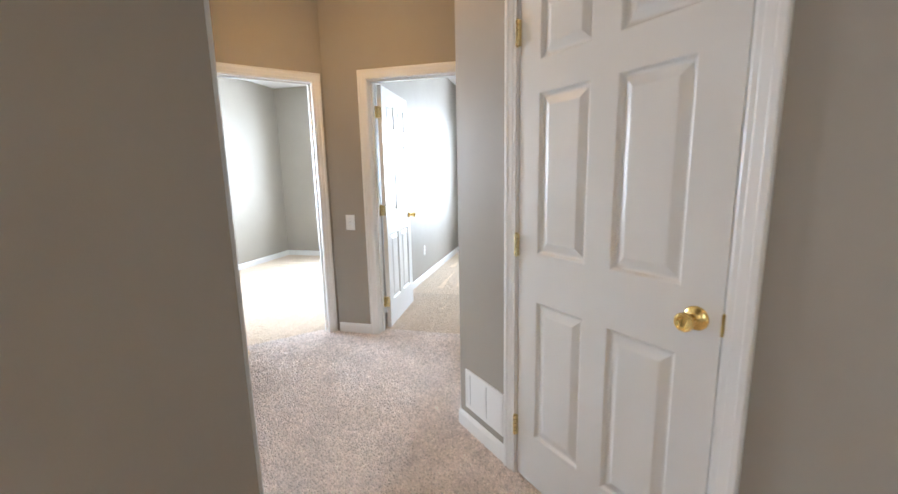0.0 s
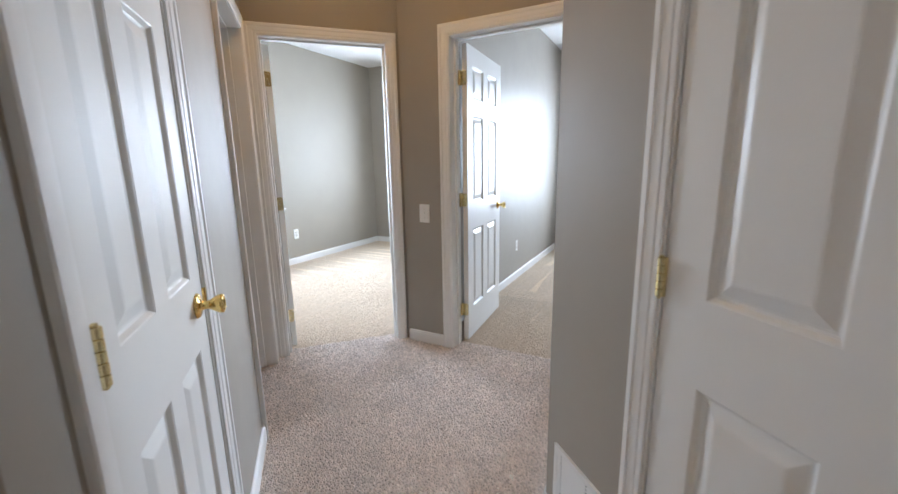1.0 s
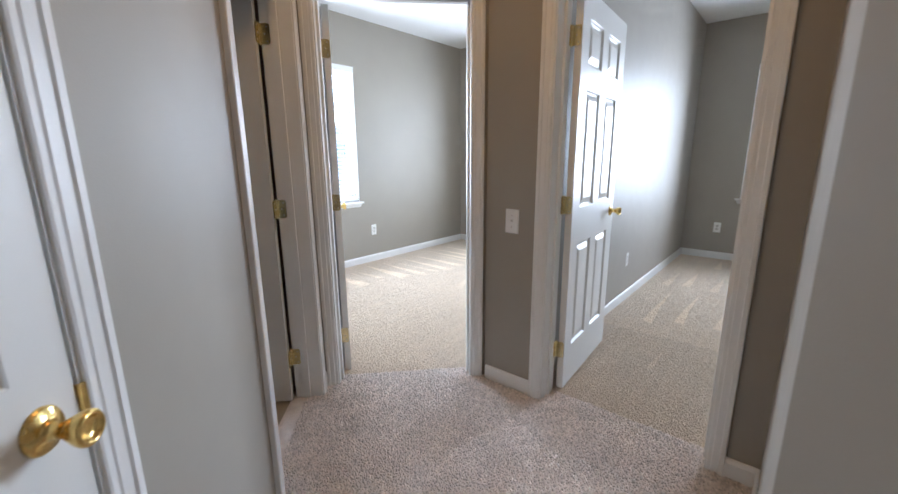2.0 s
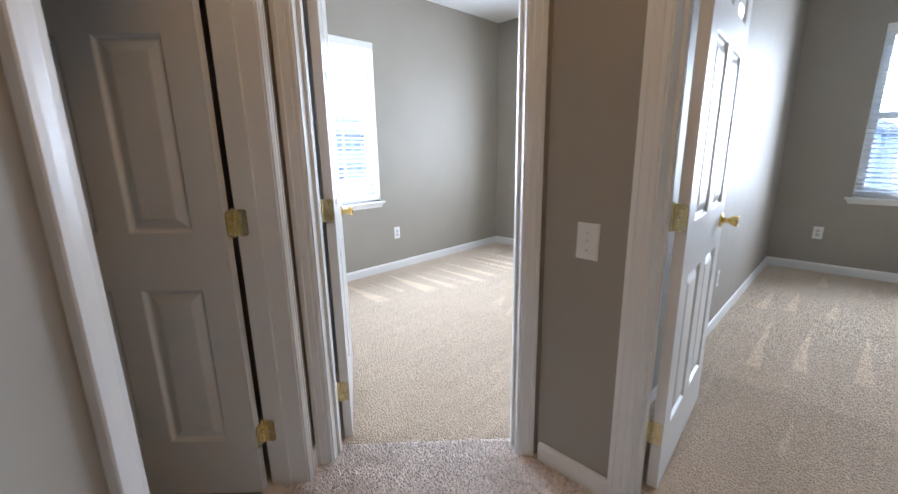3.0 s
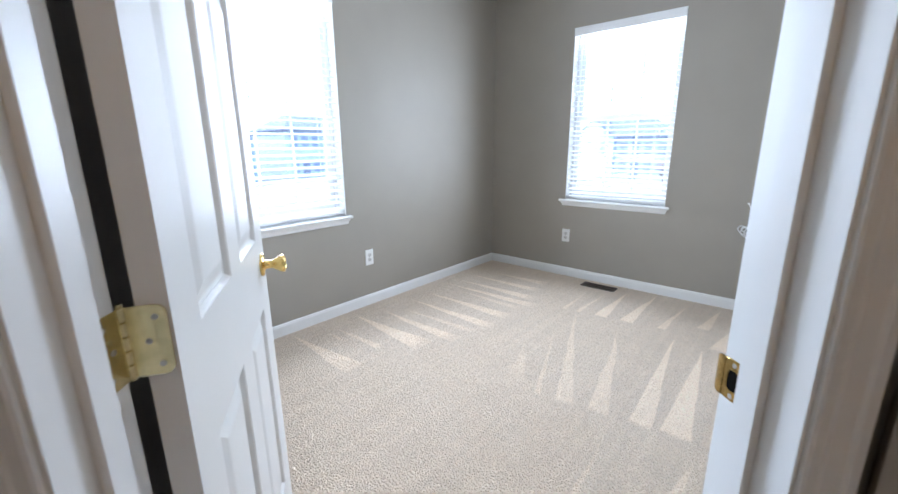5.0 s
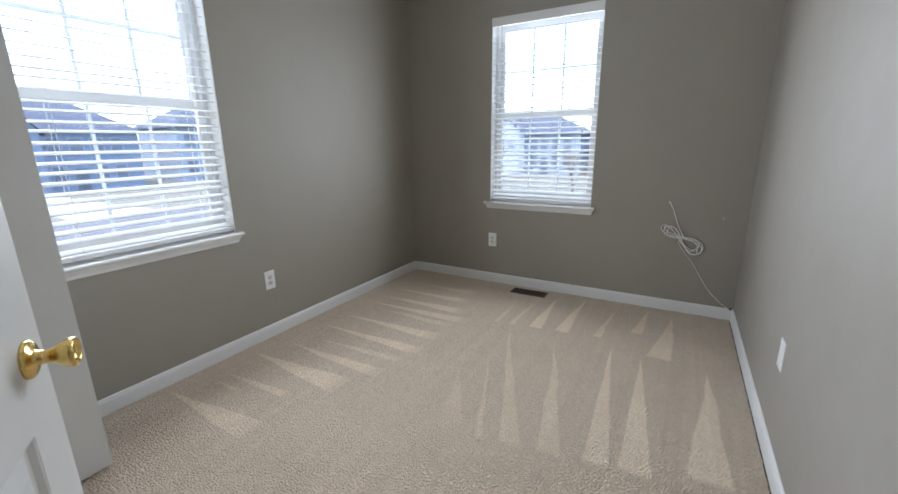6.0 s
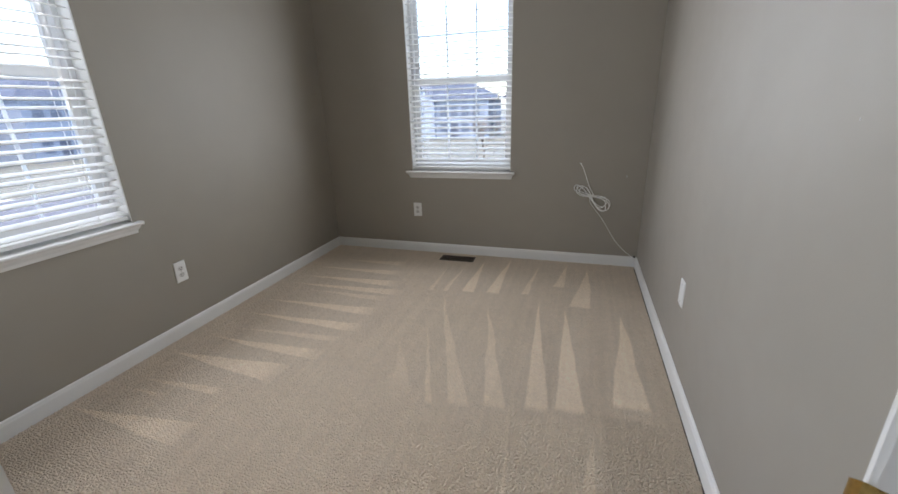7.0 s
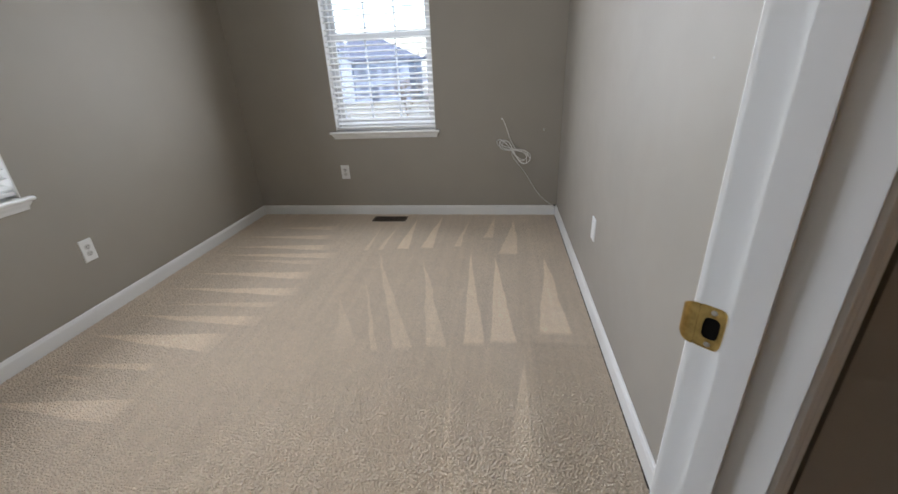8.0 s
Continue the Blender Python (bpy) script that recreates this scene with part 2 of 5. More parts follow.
def strokes(m, base):
    """Wedges of brushed pile that a vacuum cleaner left, each from a point to a broad end."""
    co = node(m, "ShaderNodeTexCoord")
    sep = node(m, "ShaderNodeSeparateXYZ")
    link(m, co.outputs["Object"], sep.inputs[0])
    wob = math_node(m, 'MULTIPLY_ADD', noise_out(m, 3.0, 2), 0.036, -0.018)
    x = math_node(m, 'ADD', sep.outputs[0], wob)
    y = math_node(m, 'ADD', sep.outputs[1], wob)

    def held(v, k):
        n = math_node(m, 'MULTIPLY', v, k)
        n.node.use_clamp = True
        return n

    total = None
    for rows, along, across, end in ((FAR_STROKES, y, x, 25.0), (MIDDLE_STROKES, y, x, 30.0), (NEAR_STROKES, y, x, 3.0), (WINDOW_STROKES, x, y, 7.0), (SECOND_STROKES, y, x, 20.0)):
        for tip, reach, c, a, b, force in rows:
            a, b = min(a, b), max(a, b)
            t = math_node(m, 'MULTIPLY_ADD', along, 1 / reach, -tip / reach)
            low = math_node(m, 'SUBTRACT', across, math_node(m, 'MULTIPLY_ADD', t, a - c, c))
            high = math_node(m, 'SUBTRACT', math_node(m, 'MULTIPLY_ADD', t, b - c, c), across)
            v = held(math_node(m, 'MINIMUM', low, high), 110.0)
            v = math_node(m, 'MULTIPLY', v, held(math_node(m, 'SUBTRACT', 1.0, t), end))
            v = math_node(m, 'MULTIPLY', math_node(m, 'MULTIPLY', v, held(t, 8.0)), force)
            total = v if total is None else math_node(m, 'MAXIMUM', total, v)
    # fine parallel ridges of the brush, and pile darkened beside and along the partition
    comb = node(m, "ShaderNodeTexNoise", Scale=1.0, Detail=2.0)
    mp = node(m, "ShaderNodeMapping", Scale=(26.0, 0.7, 1.0))
    link(m, co.outputs["Object"], mp.inputs["Vector"])
    link(m, mp.outputs[0], comb.inputs["Vector"])
    ridge = ramp(m, comb.outputs["Fac"], 0.35, 0.65, -0.10, 0.10)
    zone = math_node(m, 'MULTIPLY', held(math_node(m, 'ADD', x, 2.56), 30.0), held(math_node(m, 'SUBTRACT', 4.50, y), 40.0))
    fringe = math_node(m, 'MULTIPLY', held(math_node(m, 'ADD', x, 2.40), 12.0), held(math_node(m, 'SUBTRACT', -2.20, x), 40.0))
    darker = math_node(m, 'MULTIPLY', math_node(m, 'MAXIMUM', zone, math_node(m, 'MULTIPLY', fringe, 0.6)), -0.38)
    total = math_node(m, 'ADD', math_node(m, 'ADD', total, ridge), darker)
    # brushed pile is paler and a little greyer
    tint = node(m, "ShaderNodeVectorMath", Vector=(TRACK, TRACK * 1.04, TRACK * 1.10))
    tint.operation = 'SCALE'
    link(m, total, tint.inputs["Scale"])
    plus = node(m, "ShaderNodeVectorMath")
    plus.operation = 'ADD'
    plus.inputs[1].default_value = (1, 1, 1)
    link(m, tint.outputs[0], plus.inputs[0])
    out = node(m, "ShaderNodeVectorMath")
    out.operation = 'MULTIPLY'
    link(m, base, out.inputs[0])
    link(m, plus.outputs[0], out.inputs[1])
    return out.outputs[0]


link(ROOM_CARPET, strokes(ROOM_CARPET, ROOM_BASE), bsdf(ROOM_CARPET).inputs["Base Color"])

SHEET = painted("beige_sheet_vinyl", (0.45, 0.38, 0.28), 0.35, 8, 0.0006, 0.10)
GRASS = painted("winter_grass", (0.135, 0.13, 0.10), 0.95, 6, 0.03, 0.25)
ASPHALT = painted("pale_asphalt", (0.10, 0.10, 0.108), 0.9, 30, 0.004, 0.15)
CONCRETE = painted("concrete_drive", (0.34, 0.335, 0.33), 0.9, 20, 0.003, 0.1)
SIDING_A = painted("blue_grey_siding", (0.105, 0.14, 0.205), 0.7, 4, 0.004, 0.06)
SIDING_B = painted("pale_grey_siding", (0.19, 0.225, 0.285), 0.7, 4, 0.004, 0.06)
SHINGLE = painted("slate_shingle", (0.06, 0.072, 0.10), 0.9, 9, 0.01, 0.15)
DARKPANE = mat("dark_pane", (0.07, 0.09, 0.13), 0.3)
BARK = painted("grey_bark", (0.16, 0.13, 0.105), 0.9, 20, 0.01, 0.2)


# ---- building blocks ----
def part(name, bm, material, parent=None, label="", m=None, smooth=False):
    """Links a bmesh as one mesh object, under parent where one is given; m is its pose within the parent."""
    me = bpy.data.meshes.new(name)
    bmesh.ops.recalc_face_normals(bm, faces=bm.faces)
    bm.to_mesh(me)
    bm.free()
    for mm in (material if isinstance(material, (list, tuple)) else [material]):
        me.materials.append(mm)
    if smooth:
        for p in me.polygons:
            p.use_smooth = True
    ob = new(name, me)
    if parent:
        ob.parent = parent
    if m is not None:
        ob.matrix_local = m
    if label:
        tagged(ob, label)
    return ob


def twin(ob, parent, m=None):
    """Another part on the same mesh."""
    o = new(ob.name.split(".")[0], ob.data)
    o.parent = parent
    if m is not None:
        o.matrix_local = m
    return o


def empty(name, m=None):
    o = new(name)
    o.empty_display_size = 0.1
    if m is not None:
        o.matrix_world = m
    return o


def box(bm, x0, x1, y0, y1, z0, z1, bevel=0.0, mi=0):
    vs = [bm.verts.new(p) for p in ((x0, y0, z0), (x1, y0, z0), (x1, y1, z0), (x0, y1, z0), (x0, y0, z1), (x1, y0, z1), (x1, y1, z1), (x0, y1, z1))]
    fs = [bm.faces.new([vs[i] for i in f]) for f in ((3, 2, 1, 0), (4, 5, 6, 7), (0, 1, 5, 4), (1, 2, 6, 5), (2, 3, 7, 6), (3, 0, 4, 7))]
    for f in fs:
        f.material_index = mi
    if bevel:
        es = list({e for f in fs for e in f.edges})
        bmesh.ops.bevel(bm, geom=es, offset=bevel, segments=2, affect='EDGES', profile=0.7)
    return bm


def boxed(*args, bevel=0.0):
    return box(bmesh.new(), *args, bevel=bevel)


def lathe(bm, profile, axis='Z', seg=24, at=(0, 0, 0)):
    """A turned form: profile of (radius, along)."""
    rings = []
    for r, h in profile:
        ring = []
        for i in range(seg):
            a = 2 * math.pi * i / seg
            p = Vector((r * math.cos(a), r * math.sin(a), h))
            if axis == 'Y':
                p = Vector((p.x, p.z, p.y))
            elif axis == 'X':
                p = Vector((p.z, p.x, p.y))
            ring.append(bm.verts.new(p + Vector(at)))
        rings.append(ring)
    for a, b in zip(rings, rings[1:]):
        for i in range(seg):
            bm.faces.new((a[i], a[(i + 1) % seg], b[(i + 1) % seg], b[i]))
    bm.faces.new(rings[0][::-1])
    bm.faces.new(rings[-1])
    return bm


def prism(bm, outline, z0, z1):
    lo = [bm.verts.new((x, y, z0)) for x, y in outline]
    hi = [bm.verts.new((x, y, z1)) for x, y in outline]
    n = len(outline)
    for i in range(n):
        bm.faces.new((lo[i], lo[(i + 1) % n], hi[(i + 1) % n], hi[i]))
    bm.faces.new(lo[::-1])
    bm.faces.new(hi)
    return bm


def structure(ob, label, category):
    return tagged(ob, label, category, kind="structure")


def wall(name, m, x0, x1, y0, y1, openings=(), top=CEIL, label="greige painted plasterboard wall"):
    """A wall along local x with openings (x0, x1, z0, z1) that go through it."""
    xs = sorted({x0, x1, *(v for o in openings for v in o[:2])})
    bm = bmesh.new()
    for a, b in zip(xs, xs[1:]):
        cuts = sorted((o[2], o[3]) for o in openings if o[0] <= a and b <= o[1])
        z = 0.0
        for lo, hi in cuts:
            if lo > z:
                box(bm, a, b, y0, y1, z, lo)
            z = hi
        if z < top:
            box(bm, a, b, y0, y1, z, top)
    ob = part(name, bm, PAINT, m=m)
    return structure(ob, label, "wall")


CASING = [(0.0, 0.0), (0.0, 0.009), (0.004, 0.011), (0.016, 0.011), (0.020, 0.0135), (0.034, 0.0145), (0.042, 0.015), (0.046, 0.019), (0.060, 0.019), (0.063, 0.016), (0.063, 0.0)]


def casing_mesh(l, r, top, y, out, ripped=1.0):
    """Mitred door casing round an opening l..r, on the wall face y, proud towards out (+1 or -1); its right leg may be ripped narrower."""
    bm = bmesh.new()
    rows = []
    for o, p in CASING:
        yy = y + out * p
        rows.append([bm.verts.new(q) for q in ((l - o, yy, 0.0), (l - o, yy, top + o), (r + o * ripped, yy, top + o), (r + o * ripped, yy, 0.0))])
    for a, b in zip(rows, rows[1:]):
        for i in range(3):
            bm.faces.new((a[i], a[i + 1], b[i + 1], b[i]))
    for i in (0, 3):
        bm.faces.new([row[i] for row in rows])
    return bm


def baseboard(m, runs, name="baseboard", label="white painted wooden baseboard along the wall"):
    """Runs of (x0, x1, y, out) along local x at the wall face y."""
    prof = [(0.0, 0.0), (0.0, 0.013), (0.066, 0.013), (0.074, 0.010), (0.080, 0.009), (0.085, 0.004), (0.085, 0.0)]
    for x0, x1, y, out in runs:
        bm = bmesh.new()
        a = [bm.verts.new((x0, y + out * p, z)) for z, p in prof]
        b = [bm.verts.new((x1, y + out * p, z)) for z, p in prof]
        n = len(prof)
        for i in range(n):
            bm.faces.new((a[i], a[(i + 1) % n], b[(i + 1) % n], b[i]))
        bm.faces.new(a)
        bm.faces.new(b[::-1])
        structure(part(name, bm, TRIM, m=m), label, "baseboard")


# ---- doors ----
DOOR_H, DOOR_T, KNOB_Z, SETB = 2.022, 0.035, 0.928, 0.014


def panel_mesh(w, h):
    """A raised field with a moulded edge, on both faces of the door; its corner at the origin."""
    bm = bmesh.new()
    steps = [(0.0, 0.0005), (0.003, 0.002), (0.009, 0.0105), (0.014, 0.0125), (0.019, 0.012), (0.044, 0.0030), (0.049, 0.0022)]
    for side in (0, 1):
        rings = []
        for i, d in steps:
            y = -d if side else -DOOR_T + d
            rings.append([bm.verts.new(p) for p in ((i, y, i), (w - i, y, i), (w - i, y, h - i), (i, y, h - i))])
        for a, b in zip(rings, rings[1:]):
            for k in range(4):
                bm.faces.new((a[k], a[(k + 1) % 4], b[(k + 1) % 4], b[k]))
        bm.faces.new(rings[-1])
        if side:
            first, other = rings[0], firsts
            for k in range(4):
                bm.faces.new((first[k], first[(k + 1) % 4], other[(k + 1) % 4], other[k]))
        else:
            firsts = rings[0]
    return bm


def door_leaf(width, frame_ob, m, label, knob=True):
    """Six-panel leaf. Its pin is at the origin; it runs along +x, its far face at y = 0, its near face at y = -DOOR_T."""
    st, mid = 0.108 if width > 0.7 else 0.088, 0.098 if width > 0.7 else 0.08
    pw = (width - 2 * st - mid) / 2
    rows = [(0.235, 0.815), (1.005, 1.590), (1.700, 1.905)]
    cols = [(st, st + pw), (st + pw + mid, width - st)]
    bm = bmesh.new()
    g = 0.004
    box(bm, g, st, -DOOR_T, 0, 0.012, DOOR_H)
    box(bm, width - st, width, -DOOR_T, 0, 0.012, DOOR_H)
    zs = [0.012] + [z for r in rows for z in r] + [DOOR_H]
    for i in range(0, len(zs), 2):
        box(bm, st, width - st, -DOOR_T, 0, zs[i], zs[i + 1])
    for a, b in rows:
        box(bm, st + pw, st + pw + mid, -DOOR_T, 0, a, b)
    bmesh.ops.remove_doubles(bm, verts=bm.verts, dist=1e-5)
    leaf = part("door_leaf", bm, DOOR, frame_ob, label, m)
    for a, b in rows:
        first = None
        for c0, c1 in cols:
            mm = Matrix.Translation((c0, 0, a))
            if first is None:
                first = part("panel", panel_mesh(pw, b - a), DOOR, leaf, m=mm)
            else:
                twin(first, leaf, mm)
    if knob:
        for side in (-1, 1):
            bm = bmesh.new()
            y0 = -DOOR_T if side < 0 else 0.0
            prof = [(0.0325, 0.0), (0.0325, 0.003), (0.029, 0.007), (0.017, 0.009), (0.0125, 0.012), (0.011, 0.026), (0.013, 0.032), (0.018, 0.040), (0.0235, 0.050), (0.0252, 0.056), (0.0248, 0.0605), (0.0225, 0.0632), (0.0195, 0.0638), (0.0172, 0.0625), (0.0150, 0.0585), (0.0135, 0.0570), (0.004, 0.0565)]
            lathe(bm, [(r, y0 + side * h) for r, h in prof], 'Y', 28, (width - 0.062, 0, KNOB_Z))
            part("door_knob", bm, BRASS, leaf, "polished brass tulip-shaped knob", smooth=True)
        bm = boxed(width - 0.0015, width + 0.0012, -0.030, -0.005, KNOB_Z - 0.03, KNOB_Z + 0.03)
        box(bm, width, width + 0.009, -0.024, -0.012, KNOB_Z - 0.01, KNOB_Z + 0.01, bevel=0.002)
        part("latch", bm, BRASS, leaf, "brass latch plate in the door's edge")
    return leaf


SCREW = []


def screw_at(parent, m):
    """A small flat screw head in the local x-y plane."""
    if SCREW:
        return twin(SCREW[0], parent, m)
    bm = bmesh.new()
    lathe(bm, [(0.0036, -0.0006), (0.0036, 0.0), (0.0012, 0.0004)], 'Z', 10)
    SCREW.append(part("screw", bm, STEEL, parent, m=m))
    return SCREW[0]


def hinge(z, parent, pin, open_deg, leaf_len=0.046):
    """Butt hinge at the pin (x, y) in the frame's plan: one leaf along the jamb, one along the leaf's edge, a five-knuckle barrel."""
    bm = bmesh.new()
    x, y = pin
    n = 5
    hh = 0.089
    for i in range(n):
        z0 = z - hh / 2 + hh * i / n
        lathe(bm, [(0.0052, z0 + 0.0005), (0.0064, z0 + 0.0014), (0.0064, z0 + hh / n - 0.0014), (0.0052, z0 + hh / n - 0.0005)], 'Z', 14, (x, y, 0))
    lathe(bm, [(0.0025, z - hh / 2 - 0.004), (0.0038, z - hh / 2 - 0.003), (0.0038, z - hh / 2)], 'Z', 10, (x, y, 0))
    lathe(bm, [(0.0038, z + hh / 2), (0.0038, z + hh / 2 + 0.003), (0.0025, z + hh / 2 + 0.004)], 'Z', 10, (x, y, 0))

    def plate(direction, normal):
        d, nn = Vector(direction), Vector(normal)
        pts = []
        r = 0.011
        for (a, b) in ((0, -hh / 2), (leaf_len, -hh / 2), (leaf_len, hh / 2), (0, hh / 2)):
            if a == 0:
                pts.append((a, b))
            else:
                s = 1 if b > 0 else -1
                arc = [(leaf_len - r + r * math.sin(k * math.pi / 8), b - s * r + s * r * math.cos(k * math.pi / 8)) for k in range(5)]
                pts += arc if s < 0 else arc[::-1]
        front = [bm.verts.new(Vector((x, y, z)) + d * a + Vector((0, 0, b)) + nn * 0.0016) for a, b in pts]
        back = [bm.verts.new(Vector((x, y, z)) + d * a + Vector((0, 0, b)) - nn * 0.0016) for a, b in pts]
        bm.faces.new(front)
        bm.faces.new(back[::-1])
        for i in range(len(pts)):
            j = (i + 1) % len(pts)
            bm.faces.new((front[i], front[j], back[j], back[i]))
        screws = []
        for a, b in ((0.034, -0.030), (0.024, 0.0), (0.034, 0.030)):
            screws.append((Vector((x, y, z)) + d * a + Vector((0, 0, b)), nn))
        return screws

    a = radians(open_deg)
    sc = plate((0, -1, 0), (1, 0, 0))
    sc += plate((math.sin(a), -math.cos(a), 0), (math.cos(a), math.sin(a), 0))
    h = part("hinge", bm, HINGE, parent, "brass butt hinge with rounded corners")
    for c, nn in sc:
        q = nn.to_track_quat('Z', 'Y').to_matrix().to_4x4()
        for s in (1, -1):
            screw_at(h, Matrix.Translation(c + nn * s * 0.0024) @ q)
    return h


def doorway(name, m, l, r, y_near, y_far, label, top=2.032, stop=True, near=True, far=True, ripped=1.0):
    """Jambs, stop and casings of an opening l..r in a wall from y_near to y_far."""
    d = empty(name, m)
    structure(d, label, "door")
    jt = 0.018
    bm = bmesh.new()
    e = 0.003
    box(bm, l - jt, l, y_near - e, y_far + e, 0, top + jt)
    box(bm, r, r + jt, y_near - e, y_far + e, 0, top + jt)
    box(bm, l, r, y_near - e, y_far + e, top, top + jt)
    part("jamb", bm, TRIM, d)
    if stop:
        bm = bmesh.new()
        s0, s1 = stop
        box(bm, l, l + 0.012, s0, s1, 0, top - 0.010)
        box(bm, r - 0.012, r, s0, s1, 0, top - 0.010)
        box(bm, l, r, s0, s1, top - 0.010, top)
        part("door_stop", bm, TRIM, d)
    if near:
        part("casing", casing_mesh(l - 0.006, r + 0.006, top + 0.006, y_near, -1, ripped), TRIM, d)
    if far:
        part("casing", casing_mesh(l - 0.006, r + 0.006, top + 0.006, y_far, 1), TRIM, d)
    return d


# ---- plan (metres) ----
# hall-frame numbers: across v, along u; room numbers: x, y
V_E, V_D = -0.205, 0.832          # the passage's two long walls
U_L0, U_L1 = 3.927, 4.038         # the end wall with the bedroom door
L_L, L_R = -0.166, 0.588          # that doorway
Y_R0, Y_R1 = 3.250, 3.384         # wall with the switch
R_L, R_R = -1.934, -1.180         # its doorway
X_W, X_P, X_P2 = -4.963, -2.223, -2.107  # bedroom's window wall, partition's two faces
Y_F, Y_RF = 6.342, 7.360          # far walls
W_Z0, W_Z1 = 0.752, 2.235
W2 = (-4.127, -3.255)
W1 = (3.573, 4.445)
W3 = (-1.552, -0.680)
EXT = 0.17

# end wall of the passage
wall("wall_end", ENDW, -0.42, 0.90, U_L0, U_L1, [(L_L - 0.018, L_R + 0.018, 0, 2.05)])
d1 = doorway("door_1", ENDW, L_L, L_R, U_L0, U_L1, "white six-panel bedroom door standing wide open in its frame", stop=(U_L1 - 0.066, U_L1 - 0.034))
# wall with the switch and the second bedroom's door
wall("wall_switch", None, -2.302, 1.30, Y_R0, Y_R1, [(R_L - 0.018, R_R + 0.018, 0, 2.05)])
d2 = doorway("door_2", None, R_L, R_R, Y_R0, Y_R1, "white six-panel bedroom door opened against the wall", stop=(Y_R1 - 0.070, Y_R1 - 0.037))
# passage's left wall: closet, then bathroom door
C_L, C_R = 3.088, 3.812
E_L, E_R = 1.745, 2.335
V_EB = V_E - 0.130
LEFT = HALL @ Matrix.Translation((V_E, 2.13, 0)) @ Matrix.Rotation(radians(1.3), 4, 'Z') @ Matrix.Translation((-V_E, -2.13, 0)) @ Matrix.Rotation(radians(90), 4, 'Z')   # local x: along the passage, local y: to its left
wall("wall_closet", LEFT, 1.56, 3.92, -V_E, -V_EB, [(E_L - 0.018, E_R + 0.018, 0, 2.05), (C_L - 0.018, C_R + 0.018, 0, 2.05)])
d3 = doorway("door_3", LEFT, C_L, C_R, -V_E, -V_EB, "white six-panel bathroom door opened inwards at a right angle", stop=(-V_EB - 0.07, -V_EB - 0.037), ripped=0.5)
d4 = doorway("door_4", LEFT, E_L, E_R, -V_E, -V_EB, "closed white six-panel closet door with brass knob", stop=(-V_E + 0.038, -V_E + 0.07), far=False)
# passage's right wall: second closet
RIGHT = HALL @ Matrix.Rotation(radians(-90), 4, 'Z')  # local x: back along the passage, local y: to its right
D_L, D_R = -1.798, -1.027
wall("wall_vent", RIGHT, -2.245, -0.45, V_D, V_D + 0.115, [(D_L - 0.018, D_R + 0.018, 0, 2.05)])
d5 = doorway("door_5", RIGHT, D_L, D_R, V_D, V_D + 0.115, "closed white six-panel linen closet door with brass knob", stop=(V_D + 0.038, V_D + 0.07), far=False)

# near hall
def hall_xy(v, u):
    return ((v - u) / S2, (u + v) / S2)


XN, YN = (LEFT @ Vector((1.56, -V_E, 0)))[:2]
bm = prism(bmesh.new(), [(XN, -0.2), (XN, YN), (XN - 0.09, YN + 0.09), (XN - 0.2, YN - 0.05), (XN - 0.2, -0.2)], 0, CEIL)
structure(part("wall_near_left", bm, PAINT), "greige painted plasterboard wall with a sharp outside corner", "wall")
NEARL = Matrix.Translation((XN, 0, 0)) @ Matrix.Rotation(radians(90), 4, 'Z')
# unseen opening, added for the assumed daylight from the left
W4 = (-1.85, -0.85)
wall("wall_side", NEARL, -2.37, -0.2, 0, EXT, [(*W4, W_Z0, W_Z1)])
XD, YD = hall_xy(V_D, 0.45)
structure(part("wall_near_right", boxed(XD, XD + 0.12, -2.2, YD + 0.05, 0, CEIL), PAINT), "greige painted plasterboard wall", "wall")
BACK = Matrix.Translation((0, -2.2, 0)) @ Matrix.Rotation(radians(180), 4, 'Z')
wall("wall_back", BACK, -XD - 0.12, -XN + 0.2, 0, EXT)
XC, YC = hall_xy(V_D, 2.245)
bm = prism(bmesh.new(), [(XC, YC), (XC + 0.16, YC + 0.0), (XC + 0.16, Y_R0), (XC, Y_R0)], 0, CEIL)
structure(part("wall_corner", bm, PAINT), "greige painted plasterboard wall", "wall")
# bathroom and closet shells
structure(part("wall_bath_end", boxed(-2.4, V_EB, 3.93, 4.0, 0, CEIL), PAINT, m=HALL), "greige painted bathroom wall", "wall")
structure(part("wall_bath_back", boxed(-2.5, -2.4, 2.60, 4.0, 0, CEIL), PAINT, m=HALL), "greige painted bathroom wall", "wall")
structure(part("wall_bath_side", boxed(-2.5, V_EB, 2.50, 2.60, 0, CEIL), PAINT, m=HALL), "greige painted bathroom wall", "wall")
structure(part("wall_closet_back", boxed(-1.0, -0.9, 1.2, 2.50, 0, CEIL), PAINT, m=HALL), "greige painted closet wall", "wall")
structure(part("wall_linen_back", boxed(1.5, 1.6, 0.4, 2.30, 0, CEIL), PAINT, m=HALL), "greige painted closet wall", "wall")
for _v0, _v1, _u0, _u1 in ((V_D + 0.12, 1.5, 2.20, 2.30), (V_D + 0.12, 1.5, 0.56, 0.66), (-0.9, V_EB - 0.02, 2.41, 2.49), (-0.9, V_EB - 0.06, 1.52, 1.60)):
    structure(part("wall_closet_side", boxed(_v0, _v1, _u0, _u1, 0, CEIL), PAINT, m=HALL), "greige painted closet wall", "wall")

